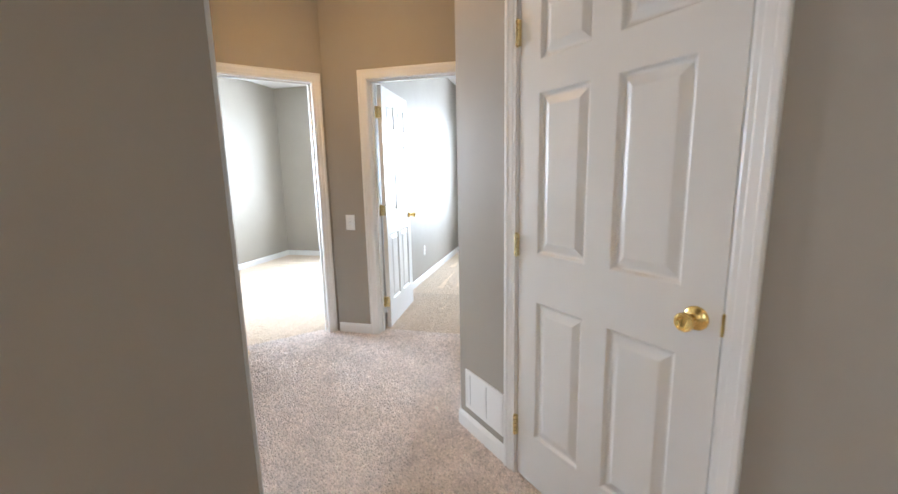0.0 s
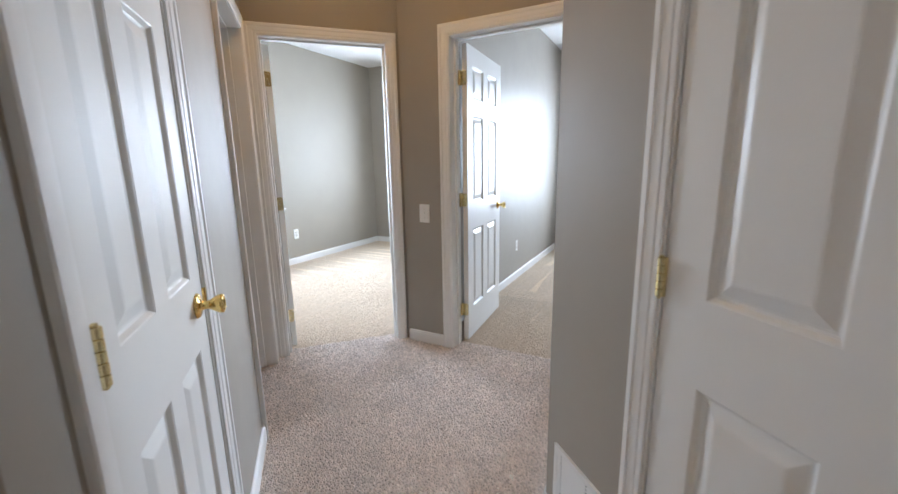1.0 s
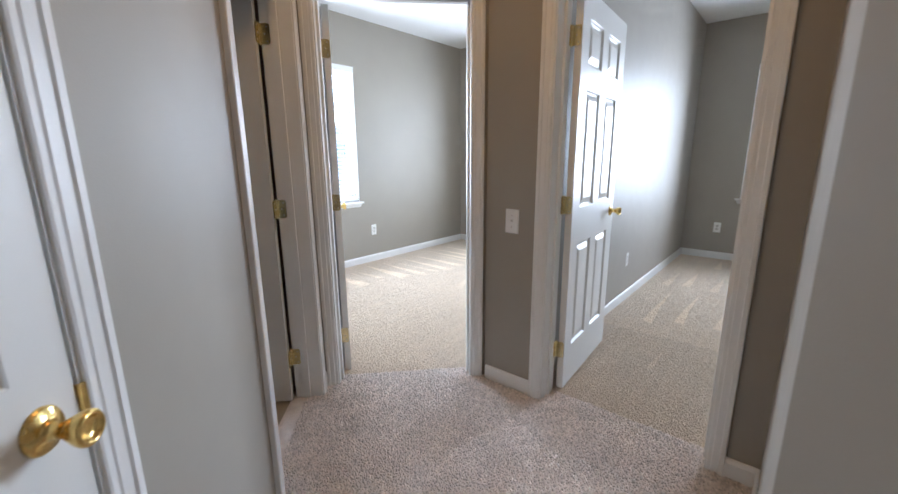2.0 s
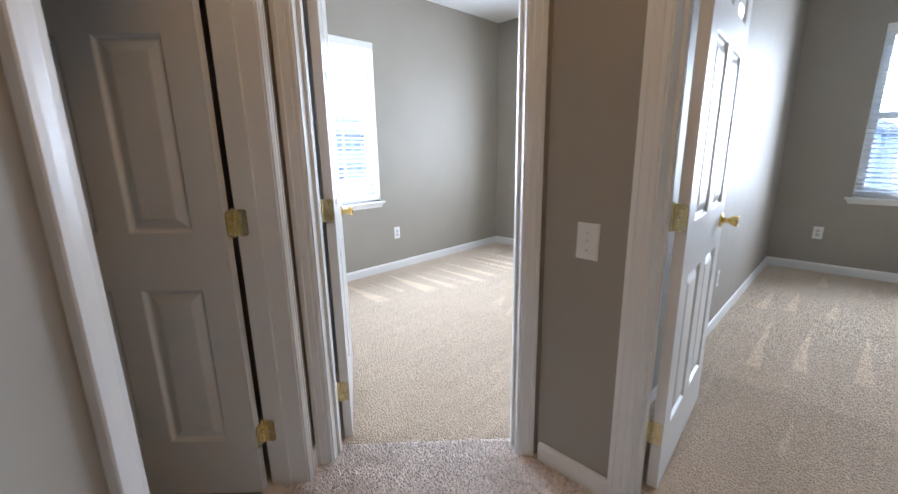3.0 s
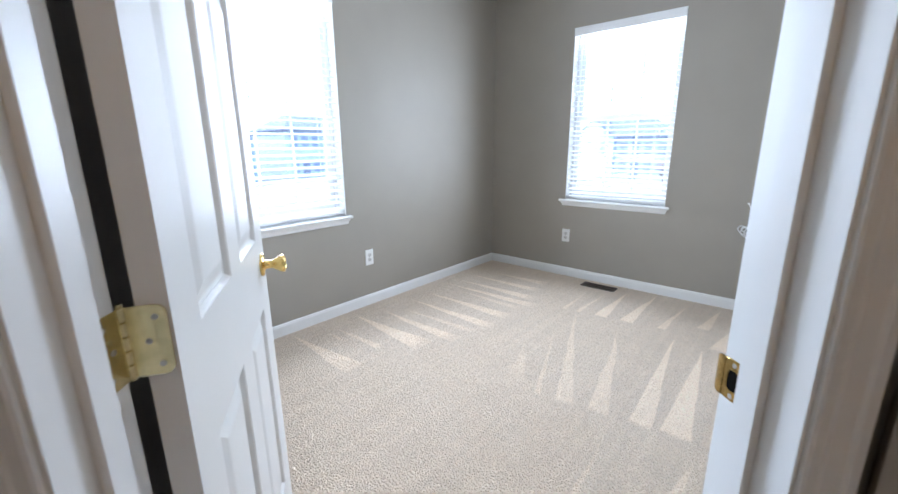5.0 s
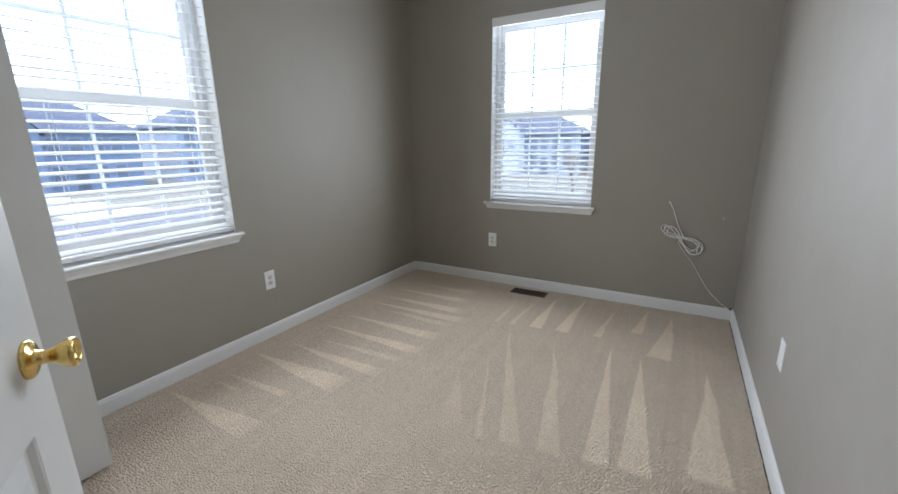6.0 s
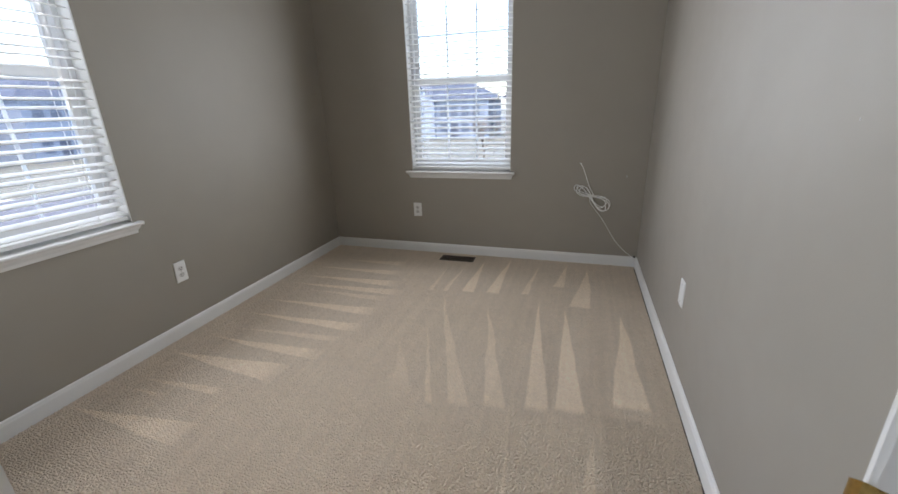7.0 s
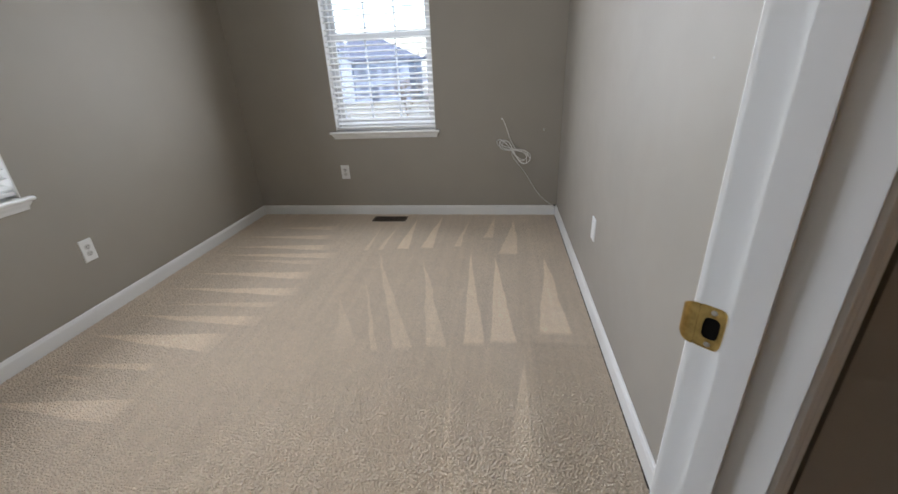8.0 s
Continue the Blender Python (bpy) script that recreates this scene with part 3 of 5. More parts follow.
# bedroom
wall("wall_window_west", Matrix.Rotation(radians(90), 4, 'Z'), 2.5, Y_F + EXT, -X_W, -X_W + EXT, [(*W1, W_Z0, W_Z1)])
wall("wall_window_north", None, X_W, X_P, Y_F, Y_F + EXT, [(*W2, W_Z0, W_Z1)])
PARTITION = Matrix.Translation((X_P, Y_F, 0)) @ Matrix.Rotation(radians(0.25), 4, 'Z') @ Matrix.Translation((-X_P, -Y_F, 0))
wall("wall_partition", PARTITION @ Matrix.Rotation(radians(90), 4, 'Z'), 3.395, Y_RF, -X_P2, -X_P)
structure(part("wall_south", boxed(X_W, -3.02, 2.50, 2.62, 0, CEIL), PAINT), "greige painted plasterboard wall", "wall")
structure(part("wall_wing", boxed(-0.47, -0.345, 4.03, 4.78, 0, CEIL), PAINT, m=HALL), "greige painted plasterboard wall behind the open door", "wall")
# second bedroom
wall("wall_second_north", None, X_P, 1.30, Y_RF, Y_RF + EXT, [(*W3, W_Z0, W_Z1)])
structure(part("wall_second_east", boxed(1.30, 1.42, Y_R0, Y_RF + EXT, 0, CEIL), PAINT), "greige painted plasterboard wall", "wall")

# floors
def sheet(name, outline, material, z0, z1, label, category="floor"):
    return structure(part(name, prism(bmesh.new(), outline, z0, z1), material), label, category)


_a, _b = [tuple((ENDW @ Vector((v, U_L1 - 0.012, 0)))[:2]) for v in (-0.40, 0.95)]
sheet("floor_hall", [(XN - 0.3, -2.2), (0.8, -2.2), (1.3, 0.2), (0.0, Y_R1 - 0.004), _b[:1] + (Y_R1 - 0.004,), _b, _a, hall_xy(-0.40, 1.3)], HALL_CARPET, -0.05, 0.0, "taupe cut-pile carpet in the hall", "carpet")
_c0, _d0 = [tuple((ENDW @ Vector((v, U_L1 - 0.008, 0)))[:2]) for v in (-0.48, 0.84)]
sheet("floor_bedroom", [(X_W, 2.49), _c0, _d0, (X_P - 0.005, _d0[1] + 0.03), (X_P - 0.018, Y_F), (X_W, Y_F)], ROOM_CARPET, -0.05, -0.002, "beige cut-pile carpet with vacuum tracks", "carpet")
# dark strip under a carpet gap, added to draw the dark line at the baseboard
structure(part("dark_edge_strip", boxed(X_P - 0.022, X_P + 0.05, 3.45, Y_F + 0.05, -0.05, -0.028), BARK), "added dark strip that draws the dark line beside the carpet", "floor")
sheet("floor_second", [(X_P2, Y_R1), (1.30, Y_R1), (1.30, Y_RF), (X_P2, Y_RF)], ROOM_CARPET, -0.05, -0.002, "beige cut-pile carpet with vacuum tracks", "carpet")
structure(part("floor_bath", boxed(-2.5, V_E - 0.06, 2.5, 3.99, -0.045, -0.003), SHEET, m=HALL), "beige sheet vinyl bathroom floor", "floor")

# the carpets' pile: leaning tufts that stand on the sheets
def pile(name, xy, radius, height, lean, z0, material, label, seed):
    rng = np.random.default_rng(seed)
    n = len(xy)
    turn = rng.uniform(0, 2 * math.pi, n)
    rad = radius * rng.uniform(0.75, 1.25, n)
    tall = height * rng.uniform(0.7, 1.25, n)
    off = rng.normal(0, lean, (n, 2)) * height
    co = np.empty((n, 7, 3))
    for k in range(3):
        a = turn + k * 2 * math.pi / 3
        for ring, (share, level, shift) in enumerate(((0.9, 0.0, 0.0), (1.0, 0.62, 0.5))):
            co[:, ring * 3 + k, 0] = xy[:, 0] + rad * share * np.cos(a + ring * 0.5) + off[:, 0] * shift
            co[:, ring * 3 + k, 1] = xy[:, 1] + rad * share * np.sin(a + ring * 0.5) + off[:, 1] * shift
            co[:, ring * 3 + k, 2] = z0 + tall * level
    co[:, 6, :2] = xy + off
    co[:, 6, 2] = z0 + tall
    one = np.array([0, 1, 4, 3, 1, 2, 5, 4, 2, 0, 3, 5, 3, 4, 6, 4, 5, 6, 5, 3, 6])
    starts = np.array([0, 4, 8, 12, 15, 18])
    me = bpy.data.meshes.new(name)
    me.vertices.add(7 * n)
    me.vertices.foreach_set("co", co.ravel())
    me.loops.add(21 * n)
    me.loops.foreach_set("vertex_index", (one[None, :] + 7 * np.arange(n)[:, None]).ravel())
    me.polygons.add(6 * n)
    me.polygons.foreach_set("loop_start", (starts[None, :] + 21 * np.arange(n)[:, None]).ravel())
    me.update(calc_edges=True)
    me.validate()
    me.polygons.foreach_set("use_smooth", np.ones(6 * n, dtype=bool))
    me.materials.append(material)
    return tagged(new(name, me), label, "carpet pile", kind="stuff")


def scatter(x0, x1, y0, y1, gap, seed):
    """Points of a close, uneven, staggered grid."""
    rng = np.random.default_rng(seed)
    gx, gy = np.meshgrid(np.arange(x0, x1, gap), np.arange(y0, y1, gap * 0.88))
    gx[1::2] += gap / 2
    return np.stack([gx.ravel(), gy.ravel()], 1) + rng.uniform(-0.32, 0.32, (gx.size, 2)) * gap


def within(m, xy):
    """The points in the plan of a frame of its own."""
    i = np.array(m.inverted())
    return xy @ i[:2, :2].T + i[:2, 3]


p = scatter(-2.95, -0.30, 0.80, Y_R1, 0.0105, 1)
q, e = within(HALL, p), within(ENDW, p)
edge = V_E - 0.02 - 0.023 * (q[:, 1] - 2.13) - np.where((q[:, 1] > C_L) & (q[:, 1] < C_R), 0.06, 0.0)
keep = (q[:, 0] > edge) & ((q[:, 0] < V_D) | (p[:, 0] < XC - 0.005))
keep &= (p[:, 1] < Y_R0) | ((p[:, 0] > R_L) & (p[:, 0] < R_R) & (p[:, 1] < Y_R1 - 0.012))
keep &= (e[:, 1] < U_L0) | ((e[:, 0] > L_L) & (e[:, 0] < L_R) & (e[:, 1] < U_L1 - 0.018))
pile("hall_carpet_pile", p[keep], 0.0049, 0.0100, 0.42, -0.002, HALL_CARPET, "taupe cut-pile tufts of the hall carpet", 11)
p = scatter(X_W + 0.014, X_P - 0.010, 2.64, Y_F - 0.014, 0.0105, 2)
e = within(ENDW, p)
keep = (e[:, 1] > U_L1 + 0.02) | ((e[:, 0] > L_L) & (e[:, 0] < L_R) & (e[:, 1] > U_L1 - 0.008))
keep &= p[:, 0] < X_P - 0.019 + 0.0044 * (Y_F - p[:, 1])
keep &= (abs(p[:, 0] + 3.690) > 0.152) | (abs(p[:, 1] - 6.205) > 0.061)
pile("bedroom_carpet_pile", p[keep], 0.0060, 0.0062, 0.24, -0.003, ROOM_CARPET, "beige cut-pile tufts of the bedroom carpet, brushed in strokes", 12)
p = scatter(X_P2 + 0.014, -0.45, Y_R1 - 0.004, Y_RF - 0.014, 0.0115, 3)
pile("second_carpet_pile", p, 0.0066, 0.0062, 0.24, -0.003, ROOM_CARPET, "beige cut-pile tufts of the second bedroom's carpet", 13)

# ceilings
structure(part("ceiling_bedroom", prism(bmesh.new(), [(X_W - EXT, 2.45), (-3.2, 2.45), hall_xy(0.9, U_L1), (X_P2 - 0.05, 3.5), (X_P2 - 0.05, Y_F + EXT), (X_W - EXT, Y_F + EXT)], CEIL, CEIL + 0.15), CEILING), "white textured plasterboard ceiling", "ceiling")
structure(part("ceiling_second", boxed(X_P2 - 0.05, 1.42, Y_R0 + 0.1, Y_RF + EXT, CEIL, CEIL + 0.15), CEILING), "white textured plasterboard ceiling", "ceiling")
structure(part("ceiling_hall", prism(bmesh.new(), [(XN - 1.6, -2.4), (1.4, -2.4), (1.4, Y_R0 + 0.1), (X_P2 - 0.05, Y_R0 + 0.1), hall_xy(0.80, U_L0 + 0.06), hall_xy(-2.5, U_L0 + 0.13), hall_xy(-2.5, 1.0)], CEIL, CEIL + 0.14), CEILING), "white textured plasterboard ceiling", "ceiling")

# baseboards
baseboard(None, [(-2.292, R_L - 0.069, Y_R0, -1), (R_R + 0.069, XC, Y_R0, -1)])
baseboard(LEFT, [(1.56, E_L - 0.069, -V_E, -1), (E_R + 0.069, C_L - 0.069, -V_E, -1), (C_R + 0.039, U_L0, -V_E, -1)])
baseboard(RIGHT, [(-2.250, D_L - 0.069, V_D, -1), (D_R + 0.069, -0.45, V_D, -1)])
Z90 = Matrix.Rotation(radians(90), 4, 'Z')
baseboard(Z90, [(2.62, Y_F, -X_W, -1), (Y_R1, Y_RF, -X_P2, -1), (-2.2, YN, -XN, -1), (YC, Y_R0, -XC, 1)])
baseboard(PARTITION @ Z90, [(3.47, Y_F, -X_P, 1)])
baseboard(None, [(X_W, X_P, Y_F, -1), (X_P2, 1.30, Y_RF, -1), (X_W, -3.06, 2.62, 1)])
baseboard(ENDW, [(L_R + 0.069, 0.86, U_L1, 1)])

# ---- door leaves ----
HZ = (0.240, 1.028, 1.815)


def swing(pin, m_axes, deg):
    return Matrix.Translation((*pin, 0)) @ m_axes @ Matrix.Rotation(radians(deg), 4, 'Z')


# bedroom door: pin at the far left of its opening, opens away
PIN1 = (L_L - 0.001, U_L1 + SETB)
SET = Matrix.Translation((0, -SETB, 0))
door_leaf(L_R - L_L - 0.005, d1, swing(PIN1, Matrix(), OPEN1) @ SET, "white moulded six-panel door leaf")
for z in HZ:
    hinge(z, d1, PIN1, OPEN1)
PIN2 = (R_L - 0.001, Y_R1 + SETB)
door_leaf(R_R - R_L - 0.005, d2, swing(PIN2, Matrix(), OPEN2) @ SET, "white moulded six-panel door leaf")
for z in HZ:
    hinge(z, d2, PIN2, OPEN2)
# bathroom door: in its frame the pin is at the far right; the leaf runs back along -x
FLIP = Matrix.Diagonal((-1, 1, 1, 1))
PIN3 = (-C_R - 0.001, -V_EB + SETB)
door_leaf(C_R - C_L - 0.005, d3, FLIP @ swing(PIN3, Matrix(), OPEN3) @ SET, "white moulded six-panel door leaf")
for z in HZ:
    hinge(z, d3, PIN3, OPEN3).matrix_local = FLIP
# closet doors open towards the passage and are shut: pins on the passage face
NEAR = Matrix.Diagonal((1, -1, 1, 1))
door_leaf(E_R - E_L - 0.005, d4, NEAR @ swing((E_L, V_E - 0.0), Matrix(), 0), "white moulded six-panel door leaf")
door_leaf(D_R - D_L - 0.005, d5, NEAR @ swing((D_L, -V_D), Matrix(), 0), "white moulded six-panel door leaf")


def shut_hinge(d, x, y, z):
    """Barrel and the narrow visible edges of a shut door's hinge on the passage face."""
    bm = bmesh.new()
    n, hh = 5, 0.089
    for i in range(n):
        z0 = z - hh / 2 + hh * i / n
        lathe(bm, [(0.0072, z0 + 0.0005), (0.0084, z0 + 0.0016), (0.0084, z0 + hh / n - 0.0016), (0.0072, z0 + hh / n - 0.0005)], 'Z', 16, (x, y - 0.011, 0))
    lathe(bm, [(0.003, z - hh / 2 - 0.005), (0.005, z - hh / 2 - 0.003), (0.005, z - hh / 2)], 'Z', 10, (x, y - 0.011, 0))
    lathe(bm, [(0.005, z + hh / 2), (0.005, z + hh / 2 + 0.003), (0.003, z + hh / 2 + 0.005)], 'Z', 10, (x, y - 0.011, 0))
    box(bm, x - 0.007, x + 0.008, y - 0.0075, y + 0.001, z - hh / 2, z + hh / 2)
    part("hinge", bm, HINGE, d, "brass butt hinge")


for _d, _x, _y in ((d4, E_R, -V_E), (d5, D_R, V_D)):
    bm = boxed(_x - 0.004, _x + 0.009, _y - 0.0075, _y + 0.004, KNOB_Z - 0.029, KNOB_Z + 0.029, bevel=0.003)
    part("strike_plate", bm, BRASS, _d, "brass strike plate lip")
for z in HZ:
    shut_hinge(d4, E_L + 0.001, -V_E, z)
    shut_hinge(d5, D_L + 0.001, V_D, z)


# the bedroom closet's leaf, swung open at a right angle to the south wall
d6 = empty("door_6", Matrix.Translation((-4.590, 2.70, 0)) @ Matrix.Rotation(radians(88.6), 4, 'Z'))
structure(d6, "white six-panel closet door leaf swung open beside the window wall", "door")
door_leaf(0.81, d6, Matrix(), "white moulded six-panel door leaf", knob=False)

# ---- windows ----
def window(name, m, x0, x1, label):
    """Double-hung vinyl window in a wall whose room face is y = 0 (local), outside towards +y; parts included."""
    w = empty(name, m)
    structure(w, label, "window")
    z0, z1 = W_Z0, W_Z1
    f0, f1 = EXT - 0.085, EXT - 0.005
    bm = bmesh.new()
    for a in ((x0, x0 + 0.028, z0, z1), (x1 - 0.028, x1, z0, z1), (x0 + 0.028, x1 - 0.028, z1 - 0.035, z1), (x0 + 0.028, x1 - 0.028, z0, z0 + 0.035)):
        box(bm, a[0], a[1], f0, f1, a[2], a[3])
    part("window_frame", bm, VINYL, w)
    bm = bmesh.new()
    for a in ((x0, x0 + 0.005, z0 + 0.001, z1), (x1 - 0.005, x1, z0 + 0.001, z1), (x0 + 0.005, x1 - 0.005, z1 - 0.004, z1)):
        box(bm, a[0], a[1], 0.001, f0 - 0.001, a[2], a[3])
    part("window_liner", bm, TRIM, w, "white painted liner boards of the opening")
    mid = 1.492
    for k, (a, b, y) in enumerate(((z0 + 0.035, mid + 0.024, f0 + 0.012), (mid - 0.024, z1 - 0.035, f0 + 0.044))):
        bm = bmesh.new()
        i0, i1, t = x0 + 0.028, x1 - 0.028, 0.034
        box(bm, i0, i0 + t, y, y + 0.03, a, b)
        box(bm, i1 - t, i1, y, y + 0.03, a, b)
        box(bm, i0 + t, i1 - t, y, y + 0.03, a, a + 0.048)
        box(bm, i0 + t, i1 - t, y, y + 0.03, b - 0.048, b)
        s = part("sash", bm, VINYL, w)
        bm = bmesh.new()
        g0, g1, h0, h1 = i0 + t, i1 - t, a + 0.048, b - 0.048
        for j in (1, 2):
            x = g0 + (g1 - g0) * j / 3
            box(bm, x - 0.007, x + 0.007, y + 0.010, y + 0.018, h0, h1)
        z = (h0 + h1) / 2
        box(bm, g0, g1, y + 0.0105, y + 0.0175, z - 0.007, z + 0.007)
        part("muntin", bm, GRILLE, s)
        p = part("pane", boxed(g0 - 0.005, g1 + 0.005, y + 0.020, y + 0.024, h0 - 0.005, h1 + 0.005), GLASS, s)
        p.visible_shadow = False
    # stool and apron
    bm = bmesh.new()
    prof = [(0.085, 0.0), (0.085, -0.02), (-0.030, -0.020), (-0.036, -0.016), (-0.038, -0.010), (-0.036, -0.004), (-0.030, 0.0)]
    for a, b, p in ((x0 - 0.050, x1 + 0.034, prof),):
        # the horns lie on the wall face, the rest runs into the opening
        v0 = [bm.verts.new((a, min(y, -0.0005), z0 + z)) for y, z in p]
        v1 = [bm.verts.new((b, min(y, -0.0005), z0 + z)) for y, z in p]
        n = len(p)
        for i in range(n):
            if (p[i][0] > 0 and p[(i + 1) % n][0] > 0):
                continue
            bm.faces.new((v0[i], v0[(i + 1) % n], v1[(i + 1) % n], v1[i]))
        bm.faces.new(v0[1:])
        bm.faces.new(v1[1:][::-1])
    box(bm, x0 + 0.001, x1 - 0.001, -0.0004, f0, z0 - 0.001, z0 + 0.0005)
    ap = [(0.0, -0.020), (-0.024, -0.020), (-0.022, -0.030), (-0.014, -0.044), (-0.010, -0.060), (0.0, -0.060)]
    a, b = x0 - 0.036, x1 + 0.020
    v0 = [bm.verts.new((a + (0.012 if z < -0.03 else 0), y - 0.0003, z0 + z)) for y, z in ap]
    v1 = [bm.verts.new((b - (0.012 if z < -0.03 else 0), y - 0.0003, z0 + z)) for y, z in ap]
    for i in range(len(ap) - 1):
        bm.faces.new((v0[i], v0[i + 1], v1[i + 1], v1[i]))
    bm.faces.new(v0)
    bm.faces.new(v1[::-1])
    part("window_sill", bm, TRIM, w, "white painted wooden stool and apron")
    return w


def blind(m, x0, x1, label, cord_x, tilt=15.0):
    """A two-inch slatted blind hanging in the opening."""
    b = empty("window_blind", m)
    tagged(b, label, "blind")
    y = 0.036
    a, c = x0 + 0.008, x1 - 0.008
    part("headrail", boxed(a, c, 0.006, 0.060, W_Z1 - 0.045, W_Z1 - 0.002, bevel=0.002), VINYL, b)
    bm = boxed(x0 + 0.003, x1 - 0.003, -0.010, 0.002, W_Z1 - 0.070, W_Z1 - 0.004, bevel=0.003)
    box(bm, x0 + 0.003, x1 - 0.003, -0.013, -0.0095, W_Z1 - 0.022, W_Z1 - 0.006, bevel=0.0015)
    part("valance", bm, SLAT, b)
    pitch, zb = 0.0432, W_Z0 + 0.032
    n = int((W_Z1 - 0.075 - zb) / pitch)
    bm = bmesh.new()
    rows = []
    for k in range(7):
        s = -0.0255 + 0.051 * k / 6
        z = 0.0022 * (1 - (s / 0.0255) ** 2)
        rows.append((s, z))
    top0 = [bm.verts.new((a, s, z + 0.0013)) for s, z in rows]
    top1 = [bm.verts.new((c, s, z + 0.0013)) for s, z in rows]
    bot0 = [bm.verts.new((a, s, z - 0.0013)) for s, z in rows]
    bot1 = [bm.verts.new((c, s, z - 0.0013)) for s, z in rows]
    for k in range(6):
        bm.faces.new((top0[k], top0[k + 1], top1[k + 1], top1[k]))
        bm.faces.new((bot0[k], bot1[k], bot1[k + 1], bot0[k + 1]))
        bm.faces.new((top0[k], bot0[k], bot0[k + 1], top0[k + 1]))
        bm.faces.new((top1[k], top1[k + 1], bot1[k + 1], bot1[k]))
    bm.faces.new((top0[0], top1[0], bot1[0], bot0[0]))
    bm.faces.new((top0[6], bot0[6], bot1[6], top1[6]))
    rnd = random.Random(int(1000 * abs(x0)))
    first = None
    for k in range(n):
        mm = Matrix.Translation((rnd.uniform(-0.001, 0.001), y, zb + pitch * (k + 0.55))) @ pose(0, 0, 0, tilt + rnd.uniform(-1.2, 1.2), rnd.uniform(-0.08, 0.08), 0)
        if first is None:
            first = part("slat", bm, SLAT, b, m=mm)
        else:
            twin(first, b, mm)
    part("bottom_rail", boxed(a, c, y - 0.026, y + 0.026, zb - 0.016, zb + 0.002, bevel=0.004), SLAT, b)
    for f in (0.16, 0.84):
        x = a + (c - a) * f
        bm = bmesh.new()
        for yy in (y - 0.0265, y + 0.0265):
            box(bm, x - 0.0009, x + 0.0009, yy - 0.0007, yy + 0.0007, zb - 0.01, W_Z1 - 0.05)
        for k in range(n):
            z = zb + pitch * (k + 0.55) - 0.002
            box(bm, x - 0.0007, x + 0.0007, y - 0.026, y + 0.026, z - 0.0006, z + 0.0006)
        part("ladder_string", bm, CORD, b)
    bm = bmesh.new()
    for dx in (-0.004, 0.004):
        box(bm, cord_x + dx - 0.0009, cord_x + dx + 0.0009, -0.003, -0.0012, 1.36, W_Z1 - 0.06)
    part("lift_cord", bm, CORD, b)
    bm = bmesh.new()
    lathe(bm, [(0.002, 1.37), (0.006, 1.355), (0.0075, 1.325), (0.006, 1.322)], 'Z', 12, (cord_x, -0.002, 0))
    part("cord_tassel", bm, CORD, b, smooth=True)
    return b


NORTH = Matrix.Translation((0, Y_F, 0))
NORTH2 = Matrix.Translation((0, Y_RF, 0))
WEST = Matrix.Translation((X_W, 0, 0)) @ Z90      # local x = world y, local y = -world x
window("window_1", WEST, *W1, "white vinyl double-hung window with grilles and a wooden stool")
window("window_2", NORTH, *W2, "white vinyl double-hung window with grilles and a wooden stool")
window("window_3", NORTH2, *W3, "white vinyl double-hung window with grilles and a wooden stool")
# unseen; added to go with the hall's assumed side light
window("unseen_window_4", NEARL, *W4, "white vinyl double-hung window at the side of the hall")
blind(WEST, *W1, "white faux-wood slatted blind lowered in the window, slats open", 4.32)
blind(NORTH, *W2, "white faux-wood slatted blind lowered in the window, slats open", -3.36)
blind(NORTH2, *W3, "white faux-wood slatted blind lowered in the second bedroom's window", -0.79)

# ---- small fittings ----
def plate_mesh(w, h, t=0.0055):
    """A wall plate in the x-z plane, proud towards -y, with rolled edges."""
    bm = bmesh.new()
    rings = []
    for i, y in ((0.0, 0.0), (0.0, -t * 0.45), (0.0025, -t * 0.85), (0.006, -t)):
        rings.append([bm.verts.new(p) for p in ((-w / 2 + i, y, -h / 2 + i), (w / 2 - i, y, -h / 2 + i), (w / 2 - i, y, h / 2 - i), (-w / 2 + i, y, h / 2 - i))])
    for a, b in zip(rings, rings[1:]):
        for k in range(4):
            bm.faces.new((a[k], a[(k + 1) % 4], b[(k + 1) % 4], b[k]))
    bm.faces.new(rings[-1])
    bm.faces.new(rings[0][::-1])
    return bm


def screw_head(bm, x, y, z, r=0.0032):
    lathe(bm, [(r, y), (r * 0.8, y - 0.0012), (r * 0.2, y - 0.0014)], 'Y', 12, (x, 0, z))


